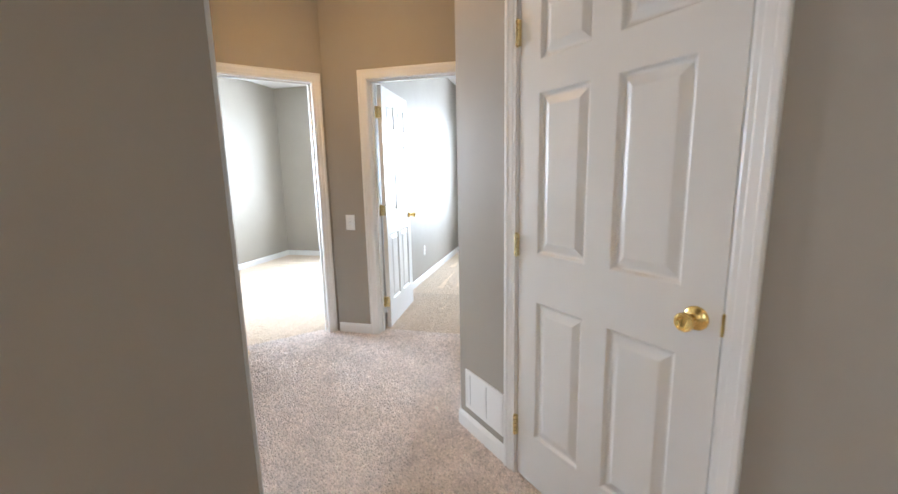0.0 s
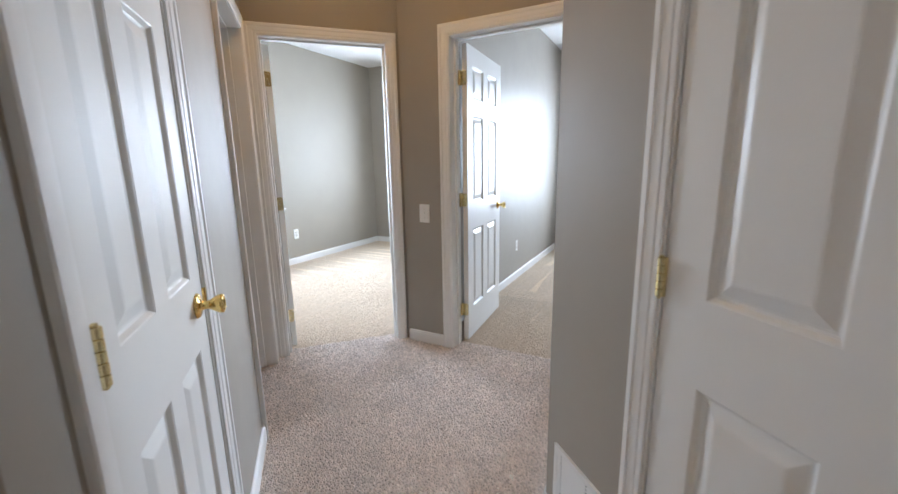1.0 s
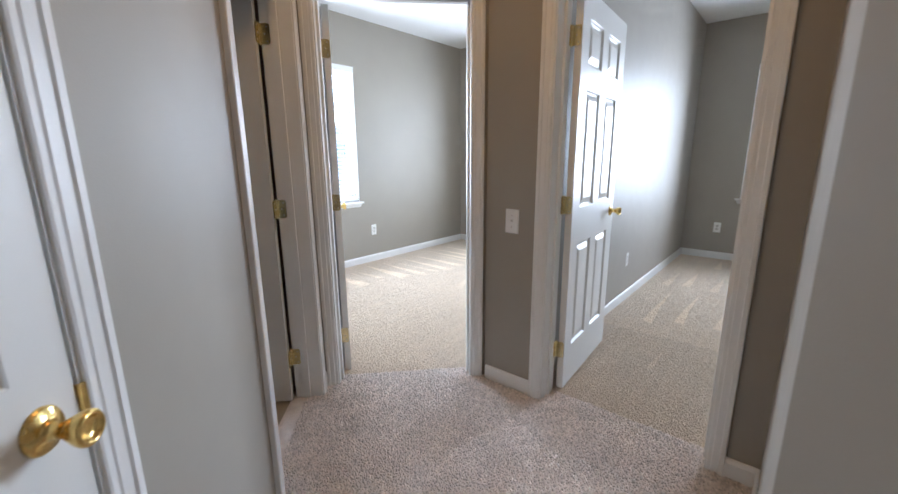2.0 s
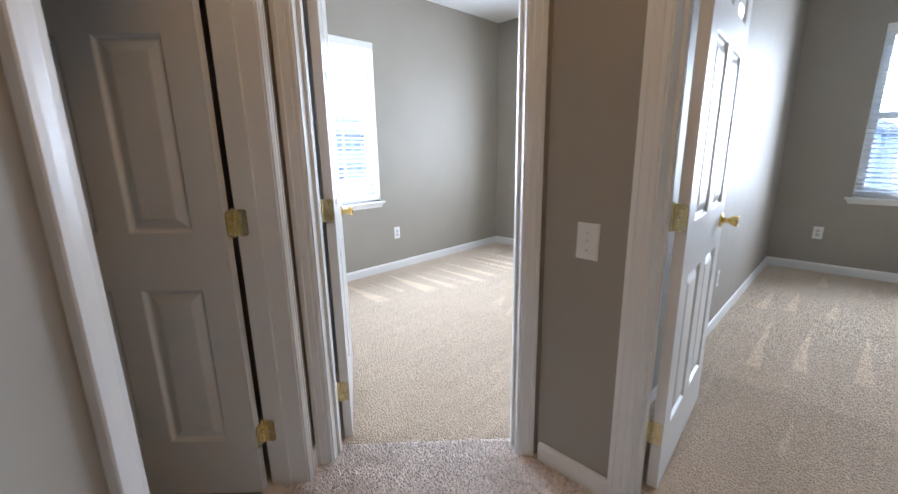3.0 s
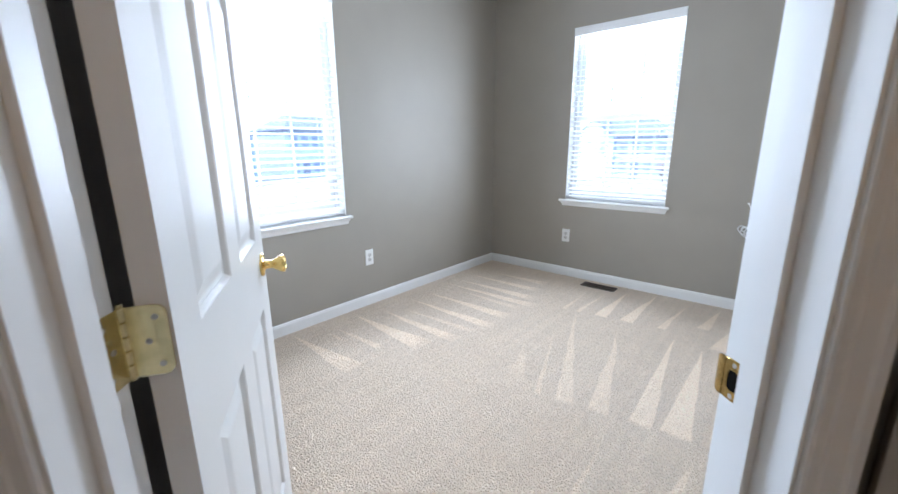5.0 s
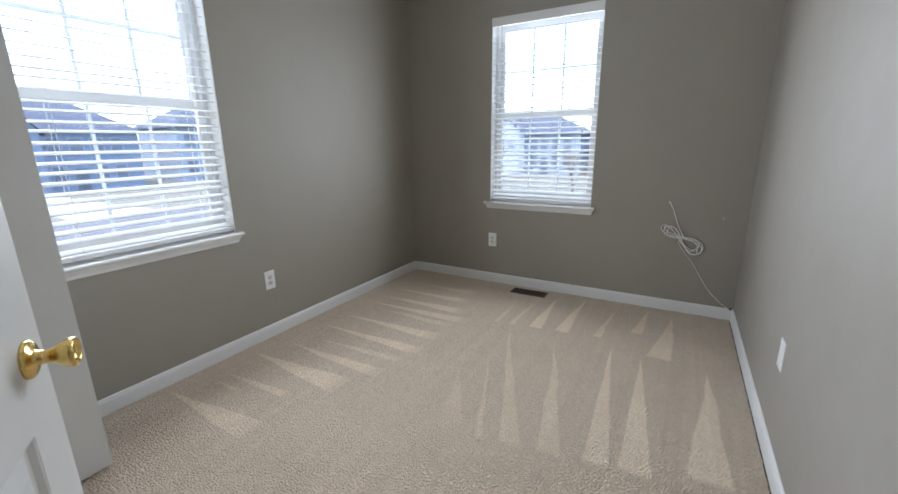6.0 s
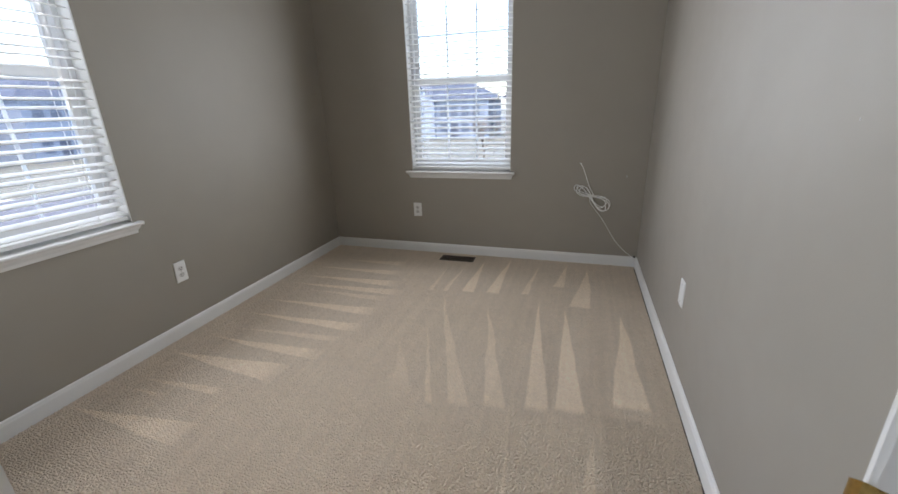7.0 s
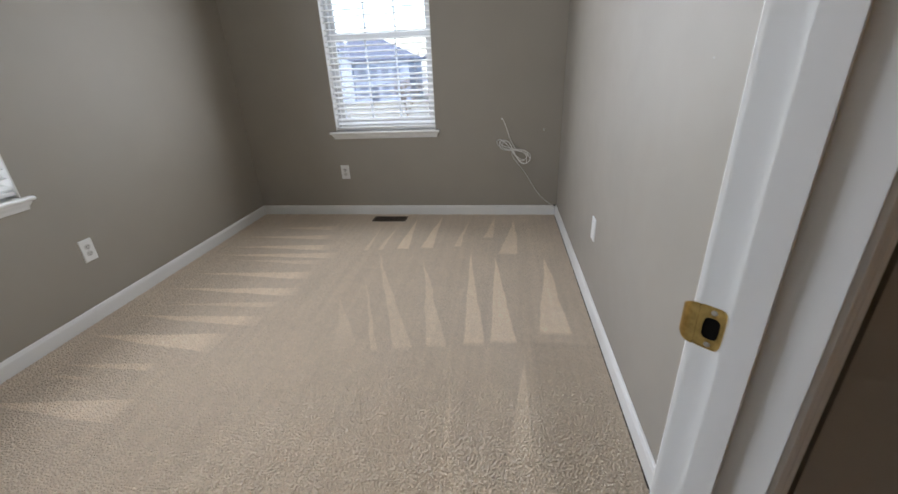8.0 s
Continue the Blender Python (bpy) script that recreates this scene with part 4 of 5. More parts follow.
def outlet(m):
    o = part("wall_outlet", plate_mesh(0.076, 0.124), PLASTIC, m=m)
    tagged(o, "white duplex wall outlet with plastic cover plate", "outlet", "wall outlets")
    for z in (-0.0195, 0.0195):
        bm = bmesh.new()
        pts = []
        for k in range(24):
            a = 2 * math.pi * k / 24
            pts.append((max(-0.0165, min(0.0165, 0.0185 * math.cos(a))), 0.0145 * math.sin(a) * 1.0))
        lo = [bm.verts.new((x, -0.005, z + q)) for x, q in pts]
        hi = [bm.verts.new((x * 0.97, -0.0068, z + q * 0.97)) for x, q in pts]
        for k in range(24):
            bm.faces.new((lo[k], lo[(k + 1) % 24], hi[(k + 1) % 24], hi[k]))
        bm.faces.new(hi)
        s = part("socket", bm, SOCKET, o)
        bm = bmesh.new()
        box(bm, -0.0075, -0.0055, -0.0074, -0.006, z - 0.001, z + 0.0075)
        box(bm, 0.0055, 0.0072, -0.0074, -0.006, z, z + 0.0065)
        lathe(bm, [(0.0026, -0.006), (0.0026, -0.0074)], 'Y', 10, (0, 0, z - 0.0075))
        part("slot", bm, SLOT, s)
    bm = bmesh.new()
    screw_head(bm, 0, -0.0055, 0)
    part("screw", bm, STEEL, o)
    return o


EASTFACE = Matrix.Rotation(radians(90), 4, 'Z')       # -y turned to +x: for walls that face +x
WESTFACE = Matrix.Rotation(radians(-90), 4, 'Z')      # for walls that face -x
outlet(Matrix.Translation((X_W, 4.634, 0.392)) @ EASTFACE)
outlet(Matrix.Translation((-4.098, Y_F, 0.400)))
outlet(Matrix.Translation((X_P2, 5.107, 0.376)) @ EASTFACE)
outlet(Matrix.Translation((-1.741, Y_RF, 0.388)))

# cover plate on the partition
cp = tagged(part("cover_plate", plate_mesh(0.076, 0.122), PLASTIC, m=PARTITION @ Matrix.Translation((X_P, 4.905, 0.428)) @ WESTFACE), "blank white plastic cover plate on the wall", "cover plate")
TO_ROOM = Matrix.Rotation(radians(90), 4, 'X')
for z in (-0.042, 0.042):
    screw_at(cp, Matrix.Translation((0, -0.0058, z)) @ TO_ROOM)

# light switch
sw = tagged(part("light_switch", plate_mesh(0.078, 0.125), PLASTIC, m=Matrix.Translation((-2.139, Y_R0, 0.944)) @ pose(0, 0, 0, 0, 0.8, 0)), "white toggle light switch with cover plate between two doors", "light switch")
bm = bmesh.new()
box(bm, -0.005, 0.005, -0.0062, -0.004, -0.012, 0.012)
part("switch_slot", bm, VINYL, sw, "grey toggle slot")
bm = bmesh.new()
v = [bm.verts.new(p) for p in ((-0.004, -0.005, -0.004), (0.004, -0.005, -0.004), (0.004, -0.005, 0.008), (-0.004, -0.005, 0.008), (-0.0032, -0.019, 0.006), (0.0032, -0.019, 0.006), (0.0032, -0.017, 0.0125), (-0.0032, -0.017, 0.0125))]
for f in ((0, 1, 5, 4), (1, 2, 6, 5), (2, 3, 7, 6), (3, 0, 4, 7), (4, 5, 6, 7)):
    bm.faces.new([v[i] for i in f])
part("toggle", bm, PLASTIC, sw)
for z in (-0.030, 0.030):
    screw_at(sw, Matrix.Translation((0, -0.0058, z)) @ TO_ROOM)

# strike plate on the bedroom door's jamb, with its curved lip
STRIKE_Z = 0.943
bm = bmesh.new()
z0, z1, x = STRIKE_Z - 0.029, STRIKE_Z + 0.029, L_R
ya, yb = U_L1 - 0.030, U_L1 + 0.004
t = 0.0016
hy, n = ya + 0.014, 32
rim, oval = [], []
for k in range(n):
    a = 2 * math.pi * (k + 0.5) / n
    cs, sn = math.cos(a), math.sin(a)
    pw = (abs(cs) ** 6 + abs(sn) ** 6) ** (-1 / 6)     # a rectangle with rounded corners
    rim.append(((ya + yb) / 2 + (yb - ya) / 2 * cs * pw, STRIKE_Z + 0.029 * sn * pw))
    qw = (abs(cs) ** 3.5 + abs(sn) ** 3.5) ** (-1 / 3.5)
    oval.append((hy + 0.0092 * cs * qw, STRIKE_Z + 0.0145 * sn * qw))
loops = [[bm.verts.new((xx, y, z)) for y, z in pts] for xx, pts in ((x + 0.0008, rim), (x - t * 0.6, rim), (x - t, [(y * 0.97 + 0.03 * hy, z * 0.97 + 0.03 * STRIKE_Z) for y, z in rim]), (x - t, oval), (x + 0.0008, oval))]
for a, b in zip(loops, loops[1:]):
    for k in range(n):
        bm.faces.new((a[k], a[(k + 1) % n], b[(k + 1) % n], b[k]))
# the lip bends round the jamb's edge in a smooth arc
lip = [(x - t - 0.0005, yb - 0.004)] + [(x - t - 0.0005 + 0.012 * (1 - math.cos(a * math.pi / 16)), yb + 0.017 * math.sin(a * math.pi / 16)) for a in range(8)]
for (xa, y_a), (xb, y_b) in zip(lip, lip[1:]):
    ha, hb = [0.0285 * math.sqrt(1 - 0.55 * max(0.0, (yy - yb + 0.001) / 0.017) ** 2) for yy in (y_a, y_b)]
    v = [bm.verts.new(q) for q in ((xa, y_a, STRIKE_Z - ha), (xb, y_b, STRIKE_Z - hb), (xb, y_b, STRIKE_Z + hb), (xa, y_a, STRIKE_Z + ha))]
    w = [bm.verts.new(q.co + Vector((0.0015, 0, 0))) for q in v]
    bm.faces.new(v)
    bm.faces.new(w[::-1])
    for k in range(4):
        bm.faces.new((v[k], v[(k + 1) % 4], w[(k + 1) % 4], w[k]))
sp = part("strike_plate", bm, DARKBRASS, d1, "dark brass strike plate with a curved lip")
# flat near-black disc in place of a recess: the hole's shadow as colour
bm = bmesh.new()
lathe(bm, [(1.2, 0.0), (1.2, 0.0012)], 'X', 32)
bmesh.ops.transform(bm, matrix=Matrix.Translation((x - 0.0007, hy, STRIKE_Z)) @ Matrix.Diagonal((1, 0.0092, 0.0145, 1)), verts=bm.verts)
part("latch_hole", bm, SHADE, sp, "near-black disc for the shadow in the latch hole")
for z in (STRIKE_Z - 0.0222, STRIKE_Z + 0.0222):
    screw_at(sp, Matrix.Translation((x - t - 0.0004, ya + 0.014, z)) @ Matrix.Rotation(radians(-90), 4, 'Y'))

# return-air grille low on the passage wall: a stamped plate, shut vanes and two columns of small slots
gr = empty("return_grille", RIGHT @ Matrix.Translation((-2.036, V_D, 0.230)))
tagged(gr, "white stamped-steel return air grille low on the wall", "air grille")
gw, gh = 0.304, 0.205
bm = bmesh.new()
for a in ((-gw / 2, gw / 2, gh / 2 - 0.020, gh / 2), (-gw / 2, gw / 2, -gh / 2, -gh / 2 + 0.020), (-gw / 2, -gw / 2 + 0.020, -gh / 2 + 0.020, gh / 2 - 0.020), (gw / 2 - 0.020, gw / 2, -gh / 2 + 0.020, gh / 2 - 0.020)):
    box(bm, a[0], a[1], -0.0085, 0.0, a[2], a[3])
part("frame", bm, TRIM, gr)
# no duct is built: a near-black sheet gives the shadow between the louvres
part("backing", boxed(-gw / 2 + 0.02, gw / 2 - 0.02, -0.0012, -0.0004, -gh / 2 + 0.02, gh / 2 - 0.02), SLOT, gr, "near-black sheet for the shadow behind the louvres")
SLOTS = (-0.113, 0.023)
GAP = 0.0045
N_VANE = 14
PITCH = (gh - 0.040) / N_VANE
edges = [-gw / 2 + 0.019] + [v for c in SLOTS for v in (c - GAP, c + GAP)] + [gw / 2 - 0.019]
for xa, xb in zip(edges[::2], edges[1::2]):
    bm = bmesh.new()
    vs = [bm.verts.new(p) for p in ((xa, -0.0082, -PITCH / 2), (xb, -0.0082, -PITCH / 2), (xb, -0.0042, PITCH / 2 + 0.0008), (xa, -0.0042, PITCH / 2 + 0.0008), (xa, -0.0072, -PITCH / 2), (xb, -0.0072, -PITCH / 2), (xb, -0.0032, PITCH / 2 + 0.0008), (xa, -0.0032, PITCH / 2 + 0.0008))]
    for f in ((0, 1, 2, 3), (7, 6, 5, 4), (0, 4, 5, 1), (1, 5, 6, 2), (2, 6, 7, 3), (3, 7, 4, 0)):
        bm.faces.new([vs[k] for k in f])
    base = None
    for k in range(N_VANE):
        mm = Matrix.Translation((0, 0, -gh / 2 + 0.020 + (k + 0.5) * PITCH))
        if base is None:
            base = part("louvre", bm, TRIM, gr, m=mm)
        else:
            twin(base, gr, mm)
for c in SLOTS:
    bm = bmesh.new()
    for k in range(N_VANE + 1):
        z = -gh / 2 + 0.020 + k * PITCH
        box(bm, c - GAP, c + GAP, -0.0080, -0.0055, z - 0.0028, z + 0.0028)
    part("bridge", bm, TRIM, gr)

# floor register
fr = empty("floor_register", Matrix.Translation((-3.690, 6.205, -0.002)))
tagged(fr, "brown metal floor register set in the carpet", "floor register")
bm = bmesh.new()
rw, rd = 0.300, 0.118
for a in ((-rw / 2, rw / 2, -rd / 2, -rd / 2 + 0.016), (-rw / 2, rw / 2, rd / 2 - 0.016, rd / 2), (-rw / 2, -rw / 2 + 0.016, -rd / 2 + 0.016, rd / 2 - 0.016), (rw / 2 - 0.016, rw / 2, -rd / 2 + 0.016, rd / 2 - 0.016), (-rw / 2 + 0.016, rw / 2 - 0.016, -0.003, 0.003)):
    box(bm, *a, 0.0, 0.007)
part("frame", bm, BRONZE, fr)
# near-black sheet in place of the shadowed depth below the fins
part("backing", boxed(-rw / 2 + 0.015, rw / 2 - 0.015, -rd / 2 + 0.015, rd / 2 - 0.015, 0.0, 0.0015), SLOT, fr, "near-black sheet for the shadow below the fins")
first = None
for k in range(20):
    mm = Matrix.Translation((-rw / 2 + 0.026 + k * 0.01305, 0, 0.0045)) @ pose(0, 0, 0, 0, 24, 0)
    if first is None:
        first = part("fin", boxed(-0.0011, 0.0011, -rd / 2 + 0.016, rd / 2 - 0.016, -0.003, 0.002), BRONZE, fr, m=mm)
    else:
        twin(first, fr, mm)


# ---- cable on the far wall ----
def tube(name, pts, radius, material, parent=None, label=""):
    cu = bpy.data.curves.new(name, 'CURVE')
    cu.dimensions, cu.bevel_depth, cu.bevel_resolution, cu.resolution_u = '3D', radius, 3, 8
    sp_ = cu.splines.new('NURBS')
    sp_.points.add(len(pts) - 1)
    for q, p in zip(sp_.points, pts):
        q.co = (*p, 1)
    sp_.use_endpoint_u, sp_.order_u = True, 4
    tmp = bpy.data.objects.new(name, cu)
    scene.collection.objects.link(tmp)
    me = bpy.data.meshes.new_from_object(tmp.evaluated_get(bpy.context.evaluated_depsgraph_get()))
    bpy.data.objects.remove(tmp)
    bpy.data.curves.remove(cu)
    me.materials.clear()
    me.materials.append(material)
    for p in me.polygons:
        p.use_smooth = True
    ob = new(name, me)
    if parent:
        ob.parent = parent
    if label:
        tagged(ob, label)
    return ob


yw = Y_F
cable = empty("wall_cable", Matrix.Translation((-2.70, yw, 0.823)))
tagged(cable, "white coaxial cable hanging from a wall hole in a tied bundle", "cable")
lo = Matrix.Translation((2.70, -yw, -0.823))


def rel(pts):
    return [tuple(lo @ Vector(p)) for p in pts]


tube("lead", rel([(-2.702, yw + 0.004, 0.823), (-2.700, yw - 0.012, 0.822), (-2.685, yw - 0.014, 0.80), (-2.660, yw - 0.012, 0.74), (-2.642, yw - 0.012, 0.68), (-2.615, yw - 0.016, 0.62), (-2.585, yw - 0.02, 0.575)]), 0.0031, CORD, cable)
# the bundle: three long loops lying over one another
ang = radians(-33)
ca, sa = math.cos(ang), math.sin(ang)
pts = []
n = 96
for k in range(n):
    a = 2 * math.pi * 4 * k / n
    turn_no = int(4 * k / n)
    rx, rz = 0.160 - 0.014 * turn_no, (0.046, 0.062, 0.030, 0.054)[turn_no]
    # a figure of eight, pinched at its middle by the tie
    px = rx * math.cos(a) + (0.0, 0.012, -0.010, 0.004)[turn_no]
    pz = rz * math.sin(2 * a) * 0.75 + 0.010 * math.sin(a) + 0.004 * turn_no
    pts.append((-2.606 + px * ca - pz * sa, yw - 0.012 - 0.004 * turn_no - 0.004 * math.sin(a * 1.5), 0.562 + px * sa + pz * ca))
tube("coil", rel(pts), 0.0034, CORD, cable)
tube("tail", rel([(-2.600, yw - 0.018, 0.590), (-2.622, yw - 0.014, 0.560), (-2.618, yw - 0.011, 0.520), (-2.575, yw - 0.009, 0.470), (-2.510, yw - 0.009, 0.390), (-2.455, yw - 0.010, 0.300), (-2.405, yw - 0.012, 0.215), (-2.345, yw - 0.013, 0.150), (-2.290, yw - 0.015, 0.105), (-2.262, yw - 0.018, 0.090)]), 0.0022, CORD, cable)
bm = bmesh.new()
lathe(bm, [(0.0075, yw - 0.0002), (0.0075, yw - 0.003), (0.005, yw - 0.004)], 'Y', 16, (-2.702, 0, 0.824))
bmesh.ops.transform(bm, matrix=lo, verts=bm.verts)
part("bushing", bm, PLASTIC, cable)
bm = boxed(-2.252, -2.234, yw - 0.022, yw - 0.010, 0.082, 0.093, bevel=0.003)
bmesh.ops.transform(bm, matrix=lo, verts=bm.verts)
part("connector", bm, SLOT, cable, "black cable connector")
# screw anchor and the drilled hole where the cable goes down
bm = bmesh.new()
lathe(bm, [(0.0065, -0.0001), (0.006, -0.0015), (0.0052, -0.002)], 'Y', 14)
an = tagged(part("wall_anchor", bm, PLASTIC, m=Matrix.Translation((-2.362, yw, 0.731))), "small white plastic screw anchor in the greige wall", "wall anchor")
bm = bmesh.new()
lathe(bm, [(0.0040, -0.002), (0.0040, -0.0024)], 'Y', 10)
part("hole", bm, SLOT, an)
bm = bmesh.new()
lathe(bm, [(0.0026, -0.0001), (0.002, -0.0012), (0.001, -0.0014)], 'Y', 12)
tagged(part("nail", bm, STEEL, m=PARTITION @ Matrix.Translation((X_P, 3.939, 1.234)) @ WESTFACE), "small steel nail head in the greige wall", "nail")

# ---- hall ceiling lamp ----
GLOW = bpy.data.materials.new("lit_frosted_glass")
GLOW.use_nodes = True
bsdf(GLOW).inputs["Base Color"].default_value = (0.9, 0.85, 0.75, 1)
bsdf(GLOW).inputs["Emission Color"].default_value = (1.0, 0.56, 0.20, 1)
bsdf(GLOW).inputs["Emission Strength"].default_value = LAMP
lamp = empty("ceiling_lamp", HALL @ Matrix.Translation((0.32, 2.95, CEIL)))
tagged(lamp, "flush ceiling lamp with a brass pan and frosted glass bowl, lit", "ceiling lamp")
bm = bmesh.new()
lathe(bm, [(0.175, -0.001), (0.180, -0.02), (0.178, -0.075), (0.168, -0.075), (0.165, -0.02)], 'Z', 40)
part("pan", bm, BRASS, lamp, smooth=True)
bm = bmesh.new()
lathe(bm, [(0.160, -0.055), (0.158, -0.085), (0.140, -0.115), (0.10, -0.138), (0.05, -0.15), (0.008, -0.153)], 'Z', 40)
part("bowl", bm, GLOW, lamp, smooth=True)

# unseen second lamp, added for the weak warm light from behind
copy_thing(lamp, Matrix.Translation((-0.45, -1.05, CEIL)))

# ---- outdoors ----
GZ = -3.0
structure(part("ground", boxed(-600, 600, -600, 600, GZ - 0.3, GZ), GRASS), "dry winter lawn reaching to the horizon", "ground")
structure(part("road", boxed(-33.0, -26.0, -160, 200, GZ, GZ + 0.02), ASPHALT), "pale asphalt street", "road")
structure(part("pavement", boxed(-25.0, -23.8, -160, 200, GZ, GZ + 0.06), CONCRETE), "concrete pavement beside the street", "pavement")
structure(part("driveway", boxed(-54.0, -33.05, 12.9, 17.4, GZ, GZ + 0.04), CONCRETE), "concrete driveway", "driveway")
structure(part("driveway", boxed(-55.0, -33.05, 39.0, 43.2, GZ, GZ + 0.04), CONCRETE), "concrete driveway", "driveway")


def house(m, w, d, h, ridge, siding, label, cols=4, gable=(0.52, 0.9), rise=0.75):
    """A two-storey house with a hipped roof and a front gable; its front is local y = 0, facing -y, its ridge along x."""
    hs = empty("house", m)
    tagged(hs, label, "house", "houses across the street")
    part("wall", boxed(0, w, 0, d, 0, h), siding, hs)
    k = 0.45
    zz = h - 0.12
    bm = bmesh.new()
    low = [bm.verts.new(p) for p in ((-k, -k, zz), (w + k, -k, zz), (w + k, d + k, zz), (-k, d + k, zz))]
    eave = [bm.verts.new((v.co.x, v.co.y, zz + 0.18)) for v in low]
    top = [bm.verts.new(p) for p in ((d * 0.48, d / 2, h + ridge), (w - d * 0.48, d / 2, h + ridge))]
    bm.faces.new(low[::-1])
    for a in range(4):
        bm.faces.new((low[a], low[(a + 1) % 4], eave[(a + 1) % 4], eave[a]))
    for f in ((eave[0], eave[1], top[1], top[0]), (eave[1], eave[2], top[1]), (eave[2], eave[3], top[0], top[1]), (eave[3], eave[0], top[0])):
        bm.faces.new(f)
    part("roof", bm, SHINGLE, hs)
    # front gable
    gx0, gx1 = w * gable[0], w * gable[1]
    gm = (gx0 + gx1) / 2
    gr_ = ridge * rise
    bm = prism(bmesh.new(), [(gx0, -0.9), (gx1, -0.9), (gx1, 0.0), (gx0, 0.0)], 0, h)
    a = [bm.verts.new(p) for p in ((gx0, -0.9, h), (gx1, -0.9, h), (gm, -0.9, h + gr_))]
    bm.faces.new(a)
    part("gable", bm, siding, hs)
    bm = bmesh.new()
    for s in (-1, 1):
        xe = gm + s * ((gx1 - gx0) / 2 + 0.35)
        ze = h - gr_ * 0.35 / ((gx1 - gx0) / 2)
        q = [(xe, -1.25, ze), (gm, -1.25, h + gr_), (gm, d / 2, h + gr_), (xe, d / 2, ze)]
        v = [bm.verts.new(p) for p in q] + [bm.verts.new((p[0], p[1], p[2] + 0.16)) for p in q]
        for f in ((0, 1, 2, 3), (4, 5, 6, 7), (0, 1, 5, 4), (1, 2, 6, 5), (2, 3, 7, 6), (3, 0, 4, 7)):
            bm.faces.new([v[i] for i in f])
    part("gable_roof", bm, SHINGLE, hs)

    def pane_at(x, z, y, ww=1.0, hh=1.5):
        bm = bmesh.new()
        for a in ((x - 0.1, x, z - 0.1, z + hh + 0.1), (x + ww, x + ww + 0.1, z - 0.1, z + hh + 0.1), (x, x + ww, z + hh, z + hh + 0.1), (x, x + ww, z - 0.1, z), (x, x + ww, z + hh / 2 - 0.03, z + hh / 2 + 0.03)):
            box(bm, a[0], a[1], y - 0.07, y - 0.003, a[2], a[3])
        wd = part("window", bm, SIDING_B, hs)
        part("pane", boxed(x, x + ww, y - 0.03, y - 0.005, z, z + hh), DARKPANE, wd)

    free = w * 0.06 if gable[0] > 0.3 else w * (gable[1] + 0.04)
    for c in range(cols):
        x = free + c * (w * 0.46) / cols
        pane_at(x, h - 2.2, 0.0)
        if c != 1:
            pane_at(x, 0.9, 0.0)
    pane_at(gm - 1.3, h - 2.1, -0.9, 1.1)
    pane_at(gm + 0.2, h - 2.1, -0.9, 1.1)
    part("front_door", boxed(free + w * 0.46 / cols, free + w * 0.46 / cols + 1.0, -0.06, -0.002, 0.1, 2.2), SHINGLE, hs)
    part("garage_door", boxed(gm - 1.9, gm + 1.9, -0.96, -0.902, 0.05, 2.3), siding, hs, "painted sectional garage door")
    return hs


FACE_E = Matrix.Rotation(radians(90), 4, 'Z')   # front towards +x
house(Matrix.Translation((-57, -8, GZ)) @ FACE_E, 14, 9, 5.6, 3.0, SIDING_B, "two-storey pale grey sided house with a hipped roof")
house(Matrix.Translation((-55, 11.8, GZ)) @ FACE_E, 14.8, 9, 5.8, 3.2, SIDING_A, "two-storey blue-grey sided house with a hipped roof and gable", gable=(0.04, 0.44), rise=1.2)
house(Matrix.Translation((-56, 31.2, GZ)) @ FACE_E, 14, 9, 6.5, 3.2, SIDING_B, "two-storey pale grey sided house with a hipped roof")
house(Matrix.Translation((-57, 50, GZ)) @ FACE_E, 14, 9, 5.6, 3.2, SIDING_A, "two-storey blue-grey sided house with a hipped roof")
house(Matrix.Translation((-27.5, 58, GZ)), 13, 9, 5.2, 2.6, SIDING_B, "two-storey pale grey sided house behind the garden", gable=(0.05, 0.45), rise=0.9)
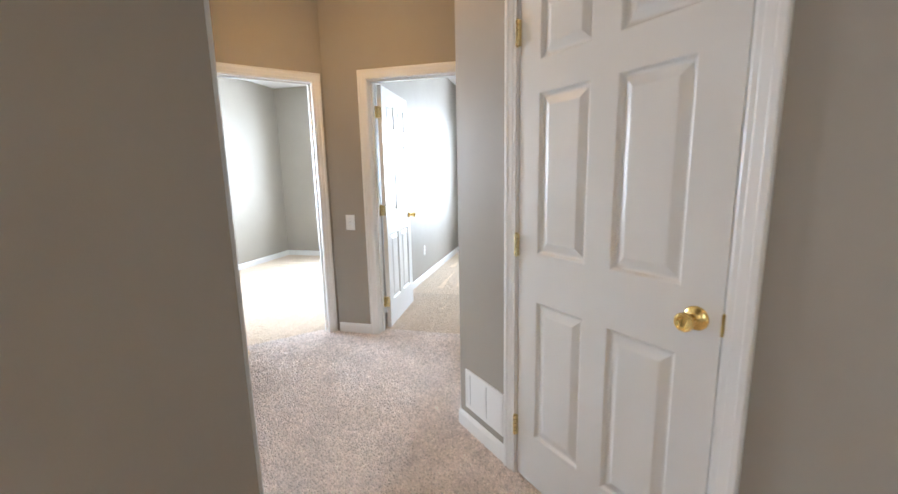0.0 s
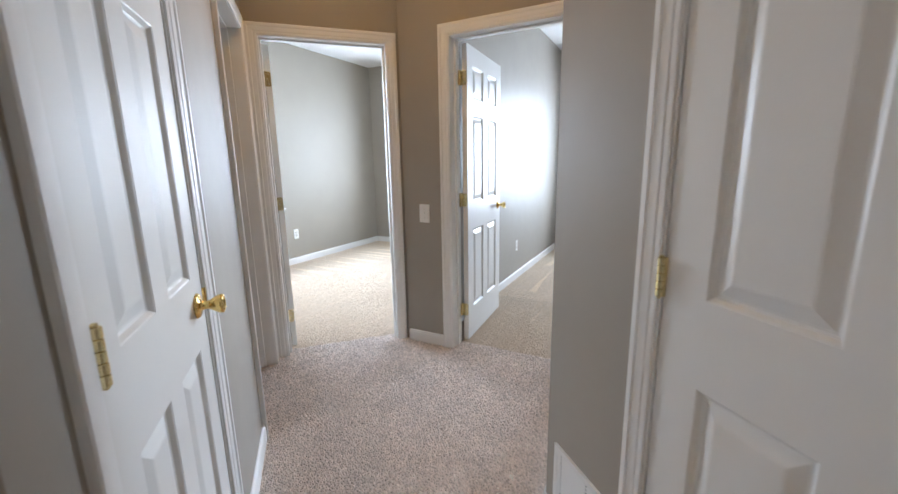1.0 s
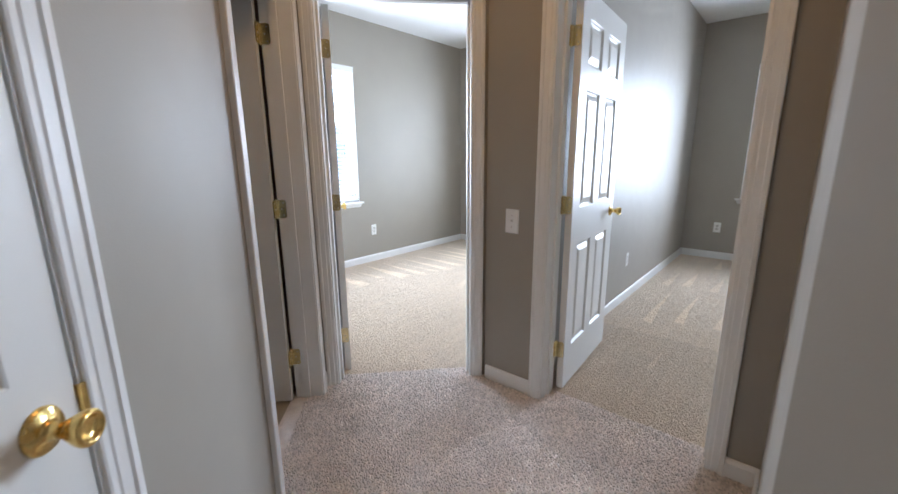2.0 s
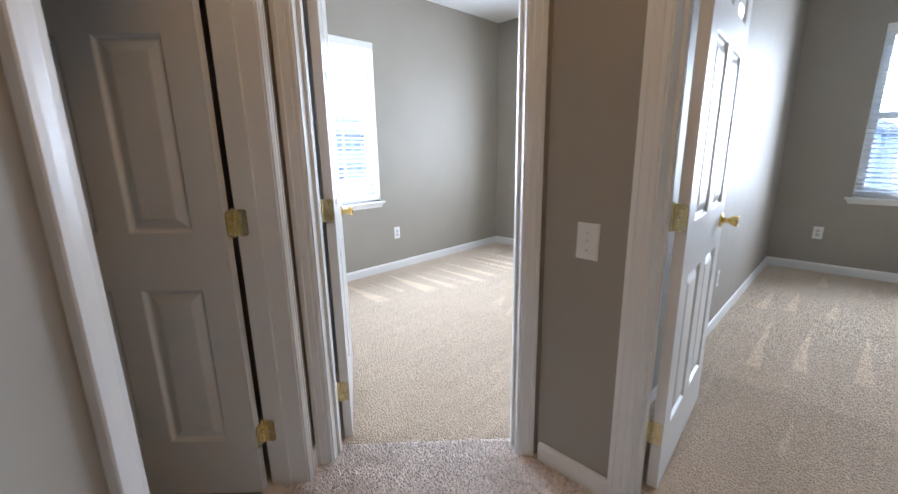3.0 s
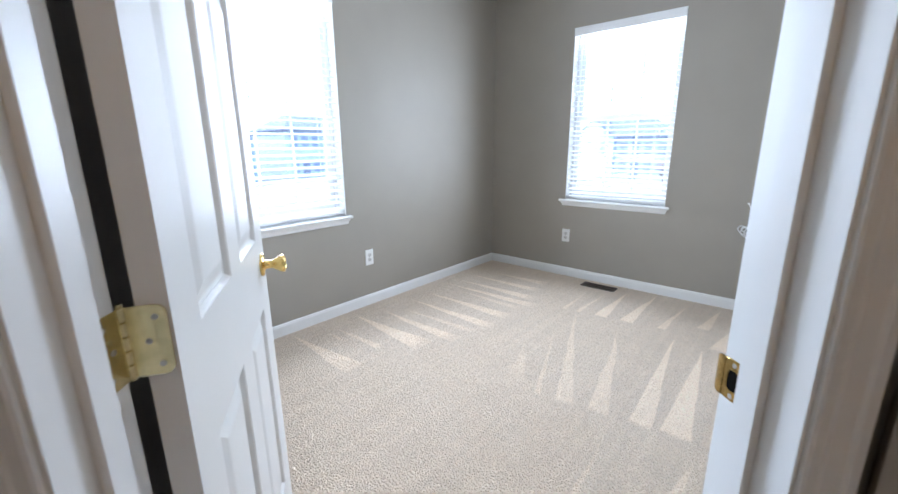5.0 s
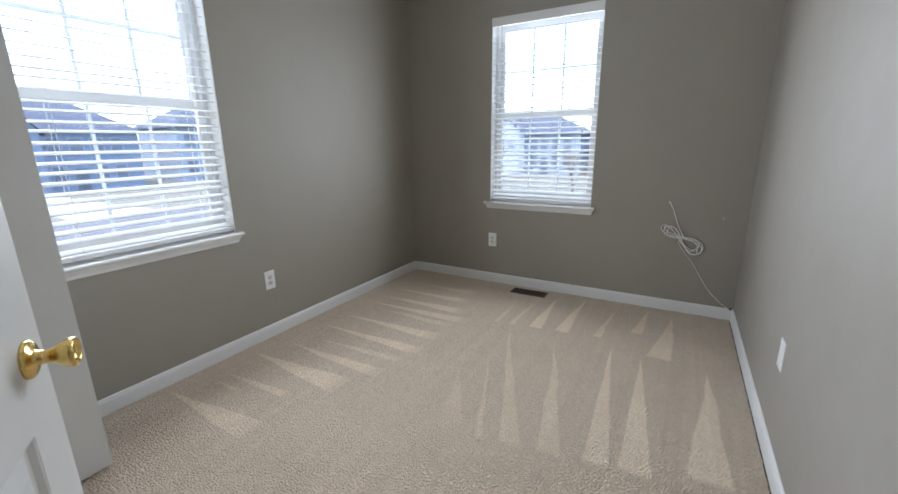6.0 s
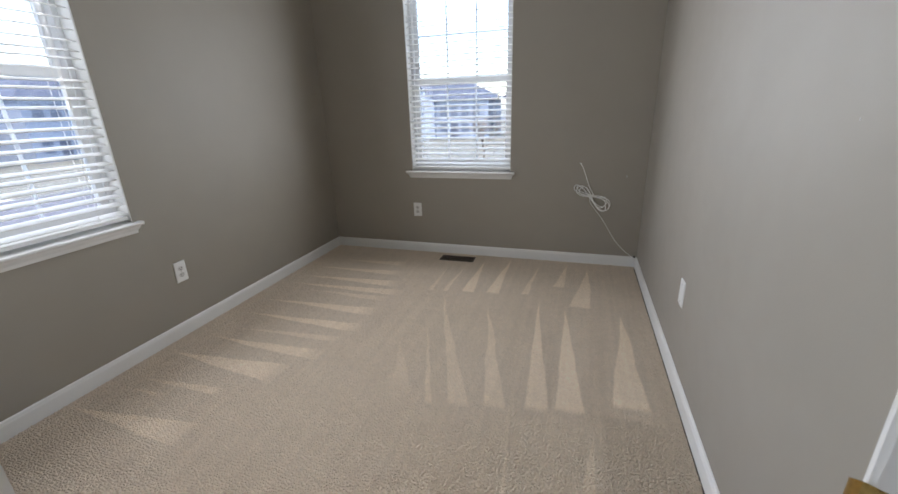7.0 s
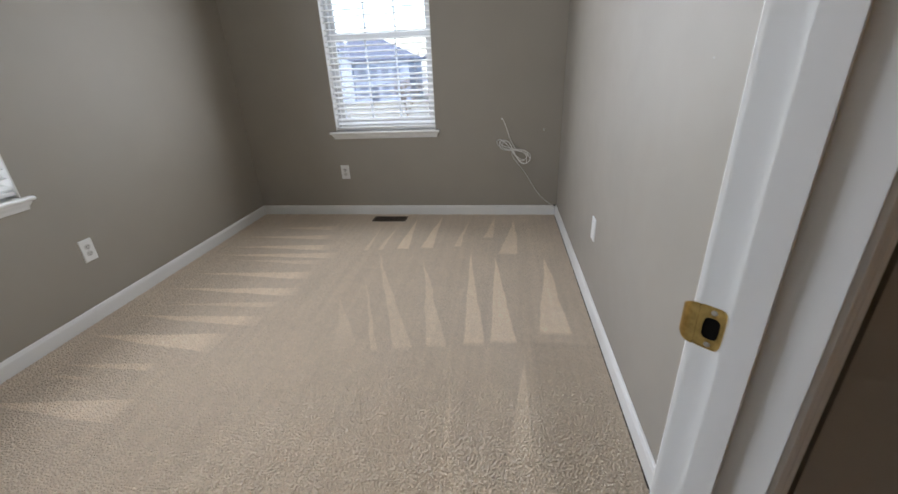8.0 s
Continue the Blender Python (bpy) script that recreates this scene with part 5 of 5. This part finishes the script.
house(Matrix.Translation((-12.0, 57, GZ)), 12.5, 9, 5.2, 2.7, SIDING_A, "two-storey blue-grey sided house behind the garden")
house(Matrix.Translation((4, 60, GZ)), 12.5, 9, 5.2, 2.6, SIDING_B, "two-storey pale grey sided house behind the garden")


def bare_tree(m, height, seed, label, spread=0.5):
    """A leafless tree: tapered trunk, forked limbs and many fine twigs."""
    rnd = random.Random(seed)
    tr = empty("bare_tree", m)
    tagged(tr, label, "tree", "bare trees")
    segs = {"trunk": bmesh.new(), "crown": bmesh.new()}

    def limb(bm, a, b, r0, r1, sides=5):
        ax = (b - a).normalized()
        q = ax.to_track_quat('Z', 'Y').to_matrix()
        ra = [bm.verts.new(a + q @ Vector((r0 * math.cos(2 * math.pi * k / sides), r0 * math.sin(2 * math.pi * k / sides), 0))) for k in range(sides)]
        rb = [bm.verts.new(b + q @ Vector((r1 * math.cos(2 * math.pi * k / sides), r1 * math.sin(2 * math.pi * k / sides), 0))) for k in range(sides)]
        for k in range(sides):
            bm.faces.new((ra[k], ra[(k + 1) % sides], rb[(k + 1) % sides], rb[k]))

    def grow(a, direction, length, r, level):
        b = a + direction * length
        limb(segs["trunk" if level < 2 else "crown"], a, b, r, r * 0.68, 6 if level < 2 else 3)
        if level >= 5:
            return
        for _ in range(3 if level else 5):
            d = (direction + Vector((rnd.uniform(-1, 1), rnd.uniform(-1, 1), rnd.uniform(-0.3, 0.7))) * (spread + 0.1 * level)).normalized()
            grow(a + direction * length * rnd.uniform(0.6, 1.0), d, length * rnd.uniform(0.55, 0.8), r * 0.6, level + 1)

    grow(Vector((0, 0, -0.1)), Vector((0, 0, 1)), height * 0.3, height * 0.018, 0)
    part("trunk", segs["trunk"], BARK, tr)
    part("crown", segs["crown"], BARK, tr)


for _x, _y, _h, _s in ((-9.6, 33.5, 5.2, 3), (-6.4, 36.5, 5.6, 4)):
    bare_tree(Matrix.Translation((_x, _y, GZ)), _h, _s, "bare garden tree with fine grey twigs", 0.62)
